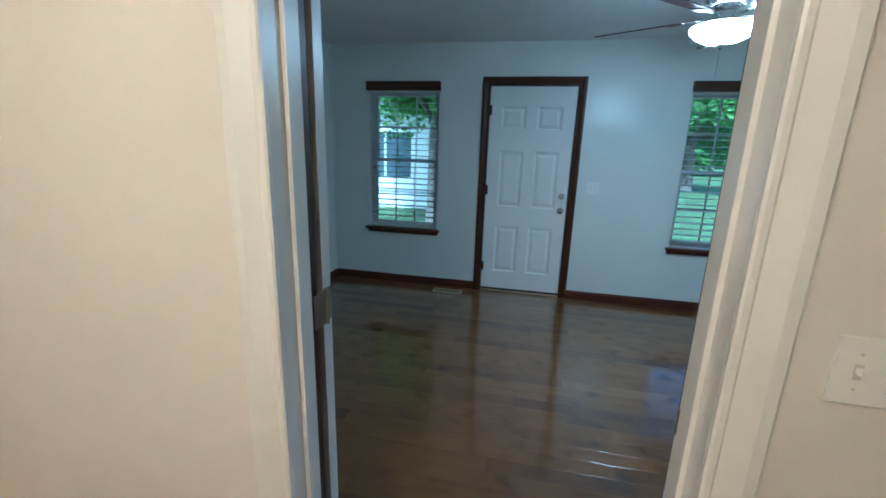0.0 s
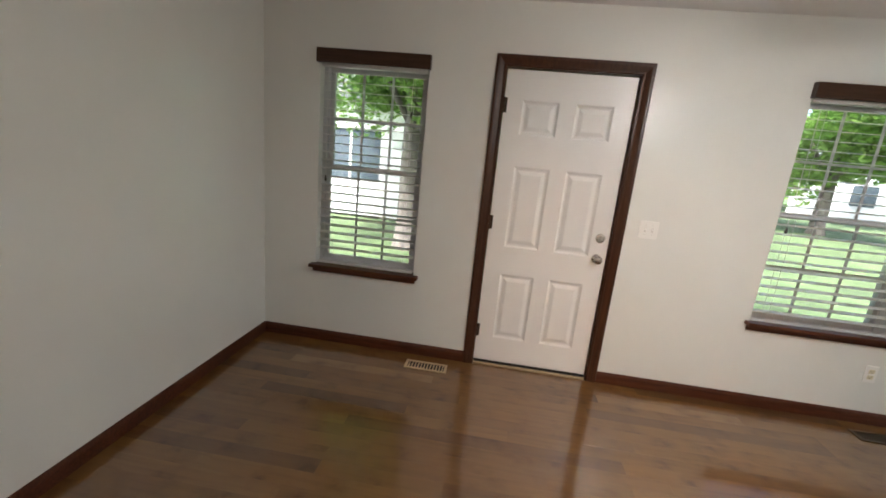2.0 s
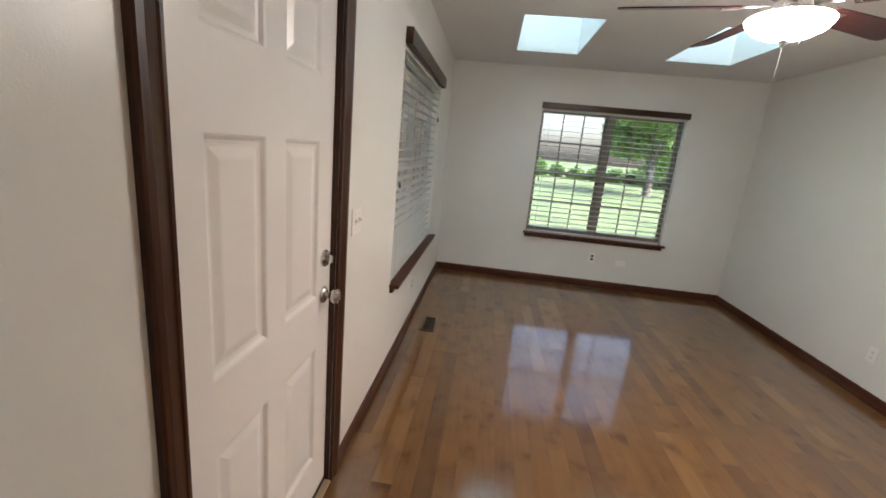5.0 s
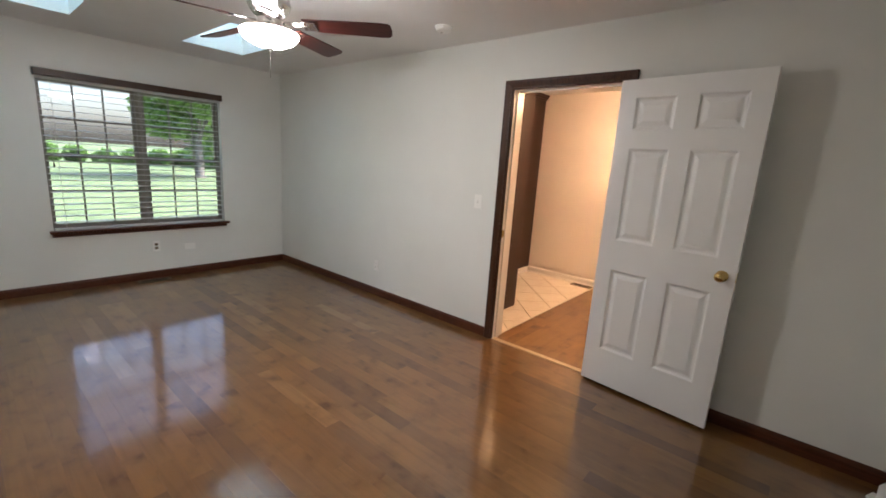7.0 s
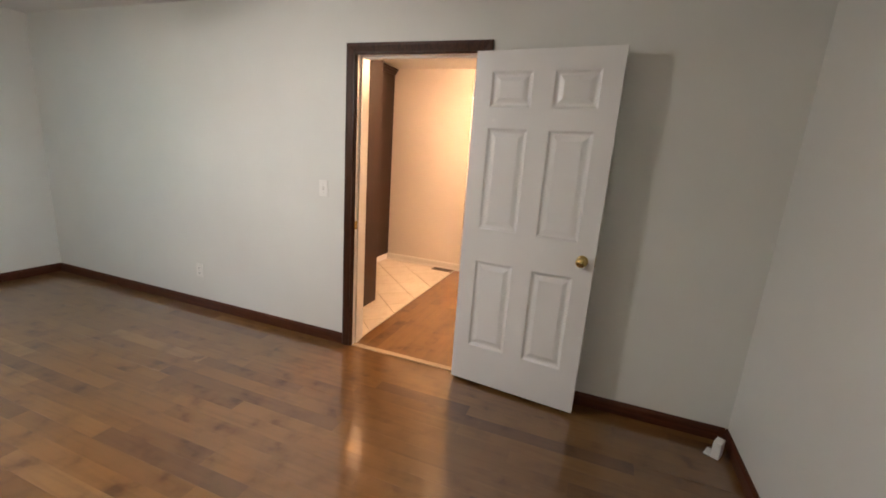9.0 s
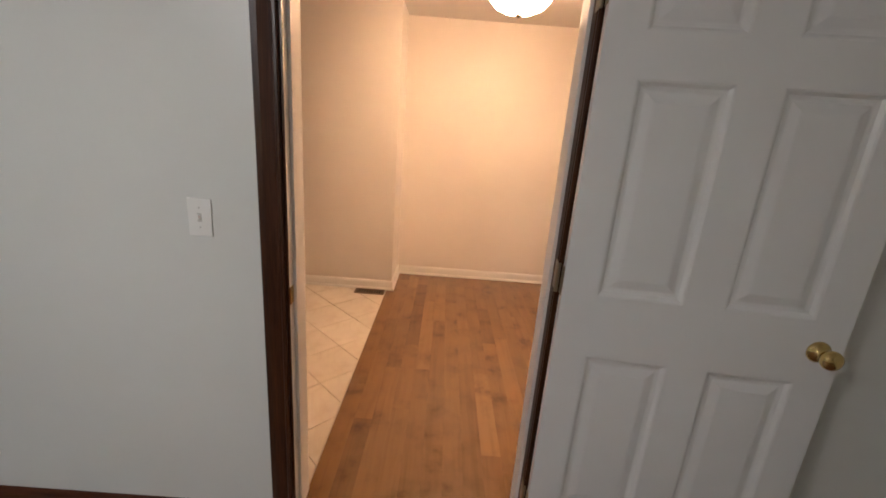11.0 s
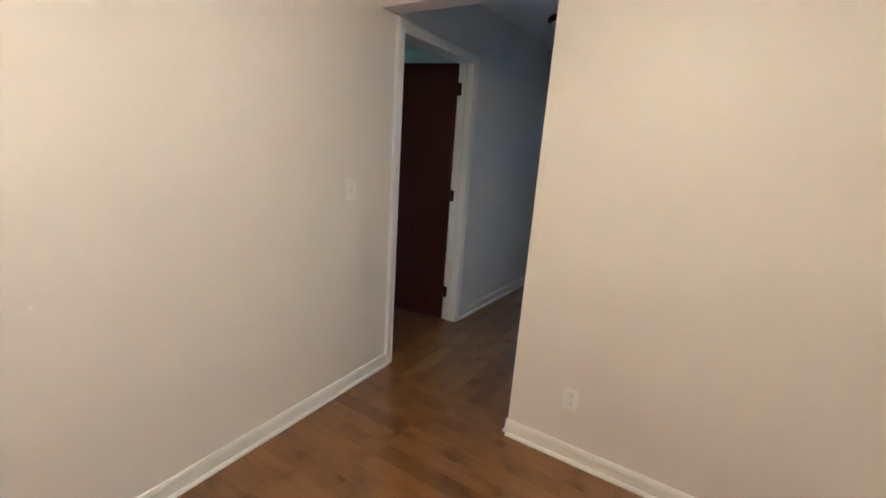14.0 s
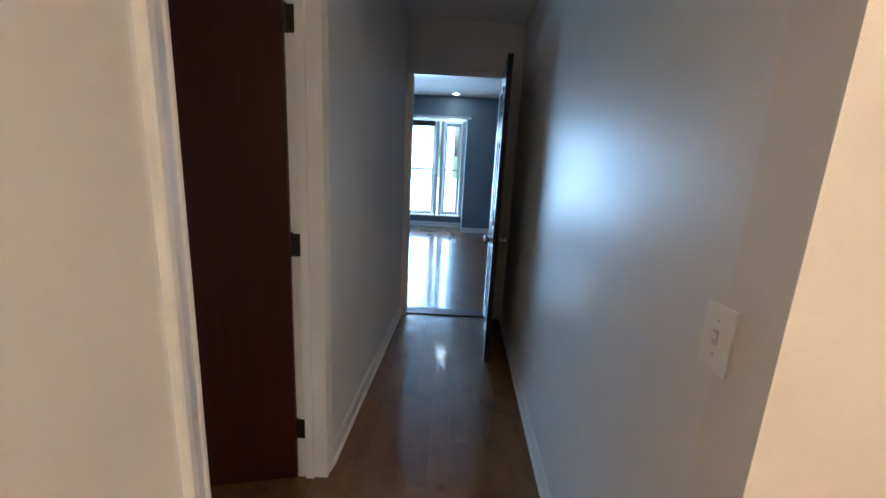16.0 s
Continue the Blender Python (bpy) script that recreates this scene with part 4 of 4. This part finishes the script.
part("finial", lathe([(0.0, 2.025), (0.020, 2.023), (0.018, 2.017), (0.008, 2.013), (0.011, 2.006), (0.005, 1.998), (0.0, 1.996)], 16), NICKEL, fan, smooth=True)
part("pull_chain", rod((0.0, 0.0, 1.868), (0.0, 0.0, 1.998), 0.0016, 6), NICKEL, fan)
part("pull_chain", rod((-0.07, -0.02, 1.985), (-0.07, -0.02, 2.10), 0.0016, 6), NICKEL, fan)

# ---- dining lamp, passage lamp, living room downlights ----
def dome_lamp(x, y, ring, glass, label):
    d = empty("ceiling_lamp", Matrix.Translation((x, y, 0)), label=label, category="ceiling lamp")
    part("ring", lathe([(0.0, H - 0.0005), (0.150, H - 0.0005), (0.165, H - 0.012), (0.160, H - 0.030), (0.145, H - 0.042), (0.120, H - 0.044), (0.0, H - 0.044)], 40), ring, d, smooth=True)
    part("glass_bowl", lathe([(0.138, H - 0.0445), (0.140, H - 0.055), (0.128, H - 0.085), (0.100, H - 0.112), (0.060, H - 0.130), (0.020, H - 0.137), (0.0, H - 0.138)], 40), glass, d, smooth=True)
    part("finial", lathe([(0.0, H - 0.138), (0.012, H - 0.140), (0.014, H - 0.150), (0.007, H - 0.158), (0.0, H - 0.164)], 16), ring, d, smooth=True)
    return d


hang = empty("ceiling_lamp", Matrix.Translation((-0.862, -1.50, 0)), label="lit frosted glass bowl lamp hung below the dining ceiling", category="ceiling lamp")
part("canopy", lathe([(0.0, H - 0.0005), (0.066, H - 0.0005), (0.068, H - 0.012), (0.050, H - 0.026), (0.016, H - 0.032), (0.0, H - 0.032)], 32), NICKEL, hang, "satin nickel canopy", smooth=True)
part("stem", rod((0, 0, 2.150), (0, 0, H - 0.03), 0.007, 12), NICKEL, hang)
for k in range(3):
    a = 2 * math.pi * k / 3 + 0.4
    part("arm", rod((0.012 * math.cos(a), 0.012 * math.sin(a), 2.345), (0.186 * math.cos(a), 0.186 * math.sin(a), 2.283), 0.005, 8), NICKEL, hang)
bowl = [(0.196, 2.284), (0.198, 2.278), (0.192, 2.254), (0.172, 2.220), (0.138, 2.188), (0.090, 2.166), (0.040, 2.156), (0.0, 2.154)]
part("glass_bowl", lathe(bowl + [(r * 0.97, z + 0.005) for r, z in bowl[::-1]], 48), BOWL_WARM, hang, "lit frosted glass bowl", smooth=True)
part("finial", lathe([(0.0, 2.155), (0.022, 2.153), (0.020, 2.146), (0.008, 2.143), (0.010, 2.139), (0.0, 2.134)], 16), NICKEL, hang, smooth=True)
dome_lamp(-4.17, -2.41, BRONZE, BOWL_OFF, "unlit dome lamp with dark bronze ring and alabaster glass")

# ---- kitchen cabinets that show past the doorway ----
tall = empty("tall_cabinet", label="tall dark espresso wood cabinet end panel beside the doorway", category="cabinet")
part("side_panel", box((0.295, -0.935, 0.0), (0.315, BY - 0.026, 2.40), 0.002), CABINET, tall)
part("body", box((0.316, -0.915, 0.10), (1.20, BY - 0.026, 2.395)), CABINET, tall)
part("toe_kick", box((0.316, -0.85, 0.0), (1.20, BY - 0.03, 0.0995)), CABINET, tall)
pan = empty("pantry_cabinet", label="tall dark espresso pantry cabinet with crown moulding", category="cabinet")
part("side_panel", box((0.955, JY + 0.002, 0.085), (0.975, JY + 0.45, 2.36), 0.002), CABINET, pan)
part("body", box((0.976, JY + 0.002, 0.10), (2.0, JY + 0.42, 2.355)), CABINET, pan)
part("toe_kick", box((0.965, JY + 0.002, 0.0), (2.0, JY + 0.36, 0.0845)), WHITE_TRIM, pan, "white toe kick")
cb = bmesh.new()
for z0, z1, o in ((2.361, 2.38, 0.012), (2.3805, 2.405, 0.03), (2.4055, 2.43, 0.045)):
    add_box(cb, (0.955 - o, JY + 0.002, z0), (2.0, JY + 0.45 + o, z1), 0.003)
part("crown", cb, CABINET, pan)

# ---- living room bay ----
structure("wall_bay_low", wall_mesh("x", -10.51, -10.39, BAY[0], BAY[1], -0.05, 0.21), WALL_LIVING, "blue-grey low wall under the bay windows")
structure("wall_bay_side_a", wall_mesh("y", BAY[1], BAY[1] + 0.12, -10.51, LX0 - 0.12, -0.05, 2.3), WALL_LIVING, "blue-grey bay side wall")
structure("wall_bay_side_b", wall_mesh("y", BAY[0] - 0.12, BAY[0], -10.51, LX0 - 0.12, -0.05, 2.3), WALL_LIVING, "blue-grey bay side wall")
structure("ceiling_bay", slab_mesh(-10.51, LX0 - 0.12, BAY[0], BAY[1], 2.06, 2.3), WHITE_TRIM, "white bay soffit")
base_run("baseboard_bay", (-10.39, BAY[0]), (-10.39, BAY[1]), (1, 0), BASE_B, WHITE_TRIM, WHITE_BASE)
M_W = Matrix.Translation((-10.39, 0, 0)) @ Matrix.Rotation(radians(90), 4, "Z")
PANES = ((-5.16, -4.68), (-4.60, -2.69), (-2.52, -2.19))
for k, (ya, yb) in enumerate(PANES):
    window(f"window_bay_{k + 1}", [(ya, yb)], 0.23, 2.02, M_W, "white double-hung bay window", False)
    if k != 1:
        continue
    blind(ya + 0.02, yb - 0.02, 0.24, 1.99, M_W @ Matrix.Translation((0, 0.02, 0)), "open white slatted blind in the bay", 0.0, 0.075)
for k, y in enumerate((-5.18, -4.64, -2.655, -2.555, -2.152)):
    tagged(part(f"trim_bay_{k + 1}", box((-10.42, y - 0.035, 0.23), (-10.372, y + 0.035, 2.05), 0.003), WHITE_TRIM), "white bay window casing", "trim", kind="structure")
tagged(part("sill_bay", box((-10.42, BAY[0], 0.205), (-10.34, BAY[1], 0.23), 0.004), WHITE_TRIM), "white bay window sill", "window sill", kind="structure")
tagged(part("trim_bay_head", box((LX0 + 0.001, BAY[0] - 0.05, 2.06), (LX0 + 0.018, BAY[1] + 0.06, 2.10), 0.003), WHITE_TRIM), "white trim board over the bay", "trim", kind="structure")
for x, y in ((-9.55, -2.36),):
    d = empty("downlight", Matrix.Translation((x, y, H)), label="small lit recessed downlight in the white ceiling", category="downlight")
    part("trim_ring", lathe([(0.052, -0.0005), (0.075, -0.0005), (0.072, -0.006), (0.052, -0.004)], 24), PLATE, d)
    part("lens", lathe([(0.0, -0.003), (0.050, -0.003), (0.050, -0.0008), (0.0, -0.0008)], 24), SPOT_ON, d)

# ---- outside ----
GZ = -0.35
structure("ground", slab_mesh(-400, 400, -400, 400, GZ - 0.2, GZ), LAWN, "mown green lawn reaching to the trees")
structure("pavement", slab_mesh(0.6, 14.0, 5.3, 6.9, GZ, GZ + 0.03), CONCRETE, "pale grey concrete front path")
# Added pale slab: reflects sun so the bay reads bright and lights the living room.
tagged(part("driveway", slab_mesh(-34, -11.2, -22, 12, GZ, GZ + 0.02), PALE_CONCRETE), "pale concrete slab added outside the bay to bounce sunlight in", "driveway", kind="structure")


def foliage(rnd, blobs, n, size):
    """Many small bent leaves spread through uneven clumps."""
    verts, faces = [], []
    for _ in range(n):
        c, r = rnd.choice(blobs)
        d = Vector((rnd.gauss(0, 1), rnd.gauss(0, 1), rnd.gauss(0, 0.8)))
        p = Vector(c) + d.normalized() * r * (rnd.random() ** 0.45)
        ax = Vector((rnd.gauss(0, 1), rnd.gauss(0, 1), rnd.gauss(0, 0.5))).normalized()
        sd = ax.cross(Vector((rnd.gauss(0, 1), rnd.gauss(0, 1), rnd.gauss(0, 1)))).normalized()
        s = size * rnd.uniform(0.6, 1.4)
        k = len(verts)
        up = ax.cross(sd) * 0.15 * s
        verts += [tuple(p - ax * s), tuple(p + sd * 0.45 * s + up), tuple(p + ax * s), tuple(p - sd * 0.45 * s + up)]
        faces += [(k, k + 1, k + 2), (k, k + 2, k + 3)]
    me = bpy.data.meshes.new("crown")
    me.from_pydata(verts, [], faces)
    return me


def tree(x, y, height, seed, trunk_r, material, leaves=9000, size=0.09, low=0.3):
    rnd = random.Random(seed)
    t = empty("tree", Matrix.Translation((x, y, GZ)), label="leafy green shade tree with a grey trunk on the lawn", category="tree", group="trees round the house")
    fork = height * low
    bm = bmesh.new()
    lathe([(trunk_r * 1.5, -0.05), (trunk_r * 1.15, 0.15), (trunk_r, 0.6), (trunk_r * 0.9, fork), (trunk_r * 0.55, fork + 0.25 * height), (trunk_r * 0.1, height * 0.86)], 12, bm=bm)
    for v in bm.verts:
        v.co += Vector((rnd.uniform(-1, 1), rnd.uniform(-1, 1), 0)) * trunk_r * 0.08
    blobs = []
    spread = height * 0.33
    for k in range(11):
        a = 2 * math.pi * k / 11 + rnd.uniform(-0.3, 0.3)
        z = fork + rnd.uniform(0.02, 0.5) * height
        tip = Vector((math.cos(a) * spread * rnd.uniform(0.55, 1.0), math.sin(a) * spread * rnd.uniform(0.55, 1.0), z + rnd.uniform(-0.04, 0.12) * height))
        base = Vector((0, 0, min(z, fork + rnd.uniform(0, 0.2) * height)))
        mid = base.lerp(tip, 0.5) + Vector((0, 0, 0.05 * height))
        rod(base, mid, trunk_r * 0.28, 6, bm)
        rod(mid, tip, trunk_r * 0.14, 6, bm)
        blobs += [(tip, height * rnd.uniform(0.08, 0.15)), (mid, height * rnd.uniform(0.06, 0.12))]
    for k in range(6):
        blobs.append((Vector((rnd.gauss(0, 0.4) * spread, rnd.gauss(0, 0.4) * spread, height * rnd.uniform(0.6, 0.95))), height * rnd.uniform(0.08, 0.14)))
    part("trunk", bm, BARK, t, "grey rough-barked trunk and limbs", smooth=True)
    me = foliage(rnd, blobs, leaves, size)
    me.materials.append(material)
    part("crown", me, material, t)
    return t


tree(-2.45, 8.1, 8.0, 3, 0.20, LEAF, 42000, 0.075, 0.20)
tree(12.6, 15.6, 9.0, 21, 0.15, LEAF, 22000, 0.12, 0.24)
tree(1.5, 20.0, 9.5, 5, 0.28, LEAF_FAR, 9000, 0.16, 0.22)
tree(-6.5, 19.0, 10.0, 8, 0.3, LEAF_FAR, 9000, 0.17, 0.2)
tree(7.0, 22.0, 10.0, 9, 0.3, LEAF_FAR, 9000, 0.18, 0.2)
tree(26.0, -7.0, 9.0, 13, 0.24, LEAF, 16000, 0.17, 0.16)
tree(-26.0, 4.5, 6.0, 14, 0.3, LEAF_FAR, 8000, 0.18, 0.22)
tree(12.0, 19.0, 8.0, 16, 0.25, LEAF, 11000, 0.15, 0.2)
tree(19.0, 24.0, 9.0, 17, 0.28, LEAF_FAR, 9000, 0.18, 0.2)

rnd = random.Random(77)
hedge = foliage(rnd, [(Vector((math.cos(a) * 42, math.sin(a) * 42 + 1, GZ + rnd.uniform(1.0, 6.0))), rnd.uniform(2.0, 4.0)) for a in [i * 2 * math.pi / 110 - 2.3 for i in range(81)] if not -0.25 < a < 0.14] + [(Vector((44, y, GZ + rnd.uniform(0.2, 0.7))), rnd.uniform(0.6, 1.1)) for y in range(-14, 10, 2)], 66000, 0.42)
hedge.materials.append(LEAF_FAR)
tagged(part("far_woods", hedge, LEAF_FAR), "dense green belt of far trees", "trees", kind="stuff")


def far_house(x, y, w, d, h, turn, wallm, label):
    hs = empty("house", face(x, y, GZ, turn), label=label, category="house")
    wl = wall_mesh("y", -d / 2, -d / 2 + 0.2, -w / 2, w / 2, 0, h, [(-w * 0.3, -w * 0.3 + 1.2, 0.9, 2.2), (w * 0.12, w * 0.12 + 1.6, 0.9, 2.2)])
    add_box(wl, (-w / 2, -d / 2 + 0.21, 0), (w / 2, d / 2, h))
    part("wall", wl, wallm, hs)
    for u, ww in ((-w * 0.3, 1.2), (w * 0.12, 1.6)):
        wi = part("window", box((u + 0.02, -d / 2 + 0.05, 0.92), (u + ww - 0.02, -d / 2 + 0.12, 2.18)), DARK_GLASS, hs)
        part("frame", box((u + ww / 2 - 0.03, -d / 2 + 0.02, 0.92), (u + ww / 2 + 0.03, -d / 2 + 0.049, 2.18)), SIDING, wi)
    rf = bmesh.new()
    pts = [(-w / 2 - 0.4, -d / 2 - 0.4, h), (-w / 2 - 0.4, d / 2 + 0.4, h), (-w / 2 - 0.4, 0, h + d * 0.3)]
    a = [rf.verts.new(p) for p in pts]
    b = [rf.verts.new((-p[0], p[1], p[2])) for p in pts]
    rf.faces.new(a), rf.faces.new(b[::-1])
    for i in range(3):
        rf.faces.new((a[i], a[(i + 1) % 3], b[(i + 1) % 3], b[i]))
    part("roof", rf, SHINGLE, hs)
    return hs


far_house(-6.6, 14.6, 9.0, 7.0, 2.9, 0, SIDING, "white-sided single-storey house across the lawn")
far_house(27.0, 30.0, 15.0, 7.0, 3.4, -42, SIDING, "white-sided house with a broad gable far across the lawn")

# brick wing of the house beside the double window
wing = empty("brick_wing", label="pink-red brick wing wall projecting beside the window", category="wall")
part("core", box((3.72, AY1 + 0.18, GZ), (3.95, 4.68, 2.6)), MORTAR, wing)
course = 0
z = GZ + 0.005
bv, bf = [], []
while z < 2.55:
    y = AY1 + 0.185 + (0.1 if course % 2 else 0.0)
    while y + 0.195 < 4.69:
        k = len(bv)
        for xx in (3.705, 3.719):
            for yy in (y, y + 0.195):
                for zz in (z, z + 0.058):
                    bv.append((xx, yy, zz))
        bf += [tuple(k + i for i in f) for f in ((0, 1, 3, 2), (4, 6, 7, 5), (0, 4, 5, 1), (2, 3, 7, 6), (0, 2, 6, 4), (1, 5, 7, 3))]
        y += 0.205
    z += 0.068
    course += 1
bmk = bpy.data.meshes.new("bricks")
bmk.from_pydata(bv, [], bf)
bmk.materials.append(BRICK)
tagged(part("bricks", bmk, BRICK, wing), kind="stuff")
part("downspout", box((3.64, 4.60, GZ), (3.70, 4.68, 2.5), 0.008), SIDING, wing, "white metal downspout")


# ---- floor boards and tiles ----
BOARD = {}


def board_mesh(length, width, material):
    key = (round(length, 3), width, material.name)
    if key not in BOARD:
        g, c = 0.0001, 0.0004
        bm = bmesh.new()
        L, W = length / 2 - g, width / 2 - g
        lo = [bm.verts.new((x, y, -0.010)) for x, y in ((-L, -W), (L, -W), (L, W), (-L, W))]
        m1 = [bm.verts.new((x, y, -c * 0.3)) for x, y in ((-L, -W), (L, -W), (L, W), (-L, W))]
        t = [bm.verts.new((x, y, 0.0)) for x, y in ((-L + c, -W + c), (L - c, -W + c), (L - c, W - c), (-L + c, W - c))]
        for i in range(4):
            j = (i + 1) % 4
            bm.faces.new((lo[i], lo[j], m1[j], m1[i]))
            bm.faces.new((m1[i], m1[j], t[j], t[i]))
        bm.faces.new(t)
        BOARD[key] = mesh_of("board", bm, material)
    return BOARD[key]


def boards(parent, x0, x1, y0, y1, along, width, material, seed, lo=0.35, hi=1.25):
    """Strips of random length in rows. along: 'x' or 'y'."""
    rnd = random.Random(seed)
    a0, a1, b0, b1 = (x0, x1, y0, y1) if along == "x" else (y0, y1, x0, x1)
    n = max(1, round((b1 - b0) / width))
    w = round((b1 - b0) / n, 5)
    for i in range(n):
        b = b0 + w * (i + 0.5)
        a = a0
        first = True
        while a < a1 - 1e-4:
            length = round(rnd.uniform(lo, hi) * (rnd.uniform(0.3, 1.0) if first else 1), 1)
            length = max(length, 0.2)
            if a + length > a1 - 0.2:
                length = a1 - a
            first = False
            m = Matrix.Translation((a + length / 2, b, rnd.uniform(-0.0003, 0.0))) if along == "x" else Matrix.Translation((b, a + length / 2, rnd.uniform(-0.0003, 0.0))) @ Matrix.Rotation(radians(90), 4, "Z")
            part("board", board_mesh(length, w, material), material, parent, at=m)
            a += length


def find(name):
    return bpy.data.objects[name]


boards(find("floor_front_room"), AX0, AX1, -0.03, AY1, "x", 0.092, OAK_A, 21, 0.5, 1.5)
boards(find("floor_dining"), BX0 - 0.12, TX - 0.001, BY0, -0.032, "y", 0.092, OAK_B, 22, 0.4, 1.3)
boards(find("floor_dining"), HX0 - 0.12, BX0 - 0.121, BY0 - 0.12, HY1 + 0.08, "x", 0.092, OAK_B, 23, 0.4, 1.3)


def joined_boards(name, x0, x1, y0, y1, width, material, seed, parent):
    rnd = random.Random(seed)
    vs, fs = [], []
    y = y0
    while y < y1:
        x = x0 - rnd.uniform(0, 1.0)
        while x < x1:
            length = rnd.uniform(0.6, 1.6)
            a, b = max(x, x0), min(x + length, x1)
            if b > a:
                k = len(vs)
                vs += [(a + 0.001, y + 0.001, 0), (b - 0.001, y + 0.001, 0), (b - 0.001, y + width - 0.001, 0), (a + 0.001, y + width - 0.001, 0)]
                fs.append((k, k + 1, k + 2, k + 3))
            x += length
        y += width
    me = bpy.data.meshes.new(name)
    me.from_pydata(vs, [], fs)
    me.materials.append(material)
    return tagged(part(name, me, material, parent), kind="stuff")


joined_boards("boards_far", -10.4, HX0 - 0.12, LY0, LY1, 0.092, OAK_A, 24, find("floor_living_room"))
joined_boards("boards_back_room", -4.78, -1.6, -6.0, BY0 - 0.12, 0.092, OAK_B, 25, find("floor_dining"))


def clip(poly, x0, x1, y0, y1):
    for axis, lim, sign in ((0, x0, 1), (0, x1, -1), (1, y0, 1), (1, y1, -1)):
        out = []
        for p, q in zip(poly, poly[1:] + poly[:1]):
            dp, dq = (p[axis] - lim) * sign, (q[axis] - lim) * sign
            if dp >= 0:
                out.append(p)
            if dp * dq < 0:
                t = dp / (dp - dq)
                out.append((p[0] + (q[0] - p[0]) * t, p[1] + (q[1] - p[1]) * t))
        poly = out
        if len(poly) < 3:
            return []
    return poly


TS, TG = 0.312, 0.0022
c45 = math.sqrt(0.5)
floor_k = find("floor_kitchen")
for i in range(-12, 14):
    for j in range(-12, 14):
        sq = []
        for p, q in ((0, 0), (1, 0), (1, 1), (0, 1)):
            u = (i + p) * TS + (TG if p == 0 else -TG)
            v = (j + q) * TS + (TG if q == 0 else -TG)
            sq.append((0.354 + (u - v) * c45, -1.544 + (u + v) * c45))
        poly = clip(sq, TX + 0.004, 2.49, JY + 0.001, -0.061)
        if not poly:
            continue
        cx, cy = sum(p[0] for p in poly) / len(poly), sum(p[1] for p in poly) / len(poly)
        bm = bmesh.new()
        low = [bm.verts.new((x - cx, y - cy, -0.006)) for x, y in poly]
        mid = [bm.verts.new((x - cx, y - cy, 0.0012)) for x, y in poly]
        top = [bm.verts.new(((x - cx) * 0.987, (y - cy) * 0.987, 0.003)) for x, y in poly]
        for k in range(len(poly)):
            l = (k + 1) % len(poly)
            bm.faces.new((low[k], low[l], mid[l], mid[k]))
            bm.faces.new((mid[k], mid[l], top[l], top[k]))
        bm.faces.new(top)
        part("tile", bm, TILE, floor_k, at=Matrix.Translation((cx, cy, 0)))
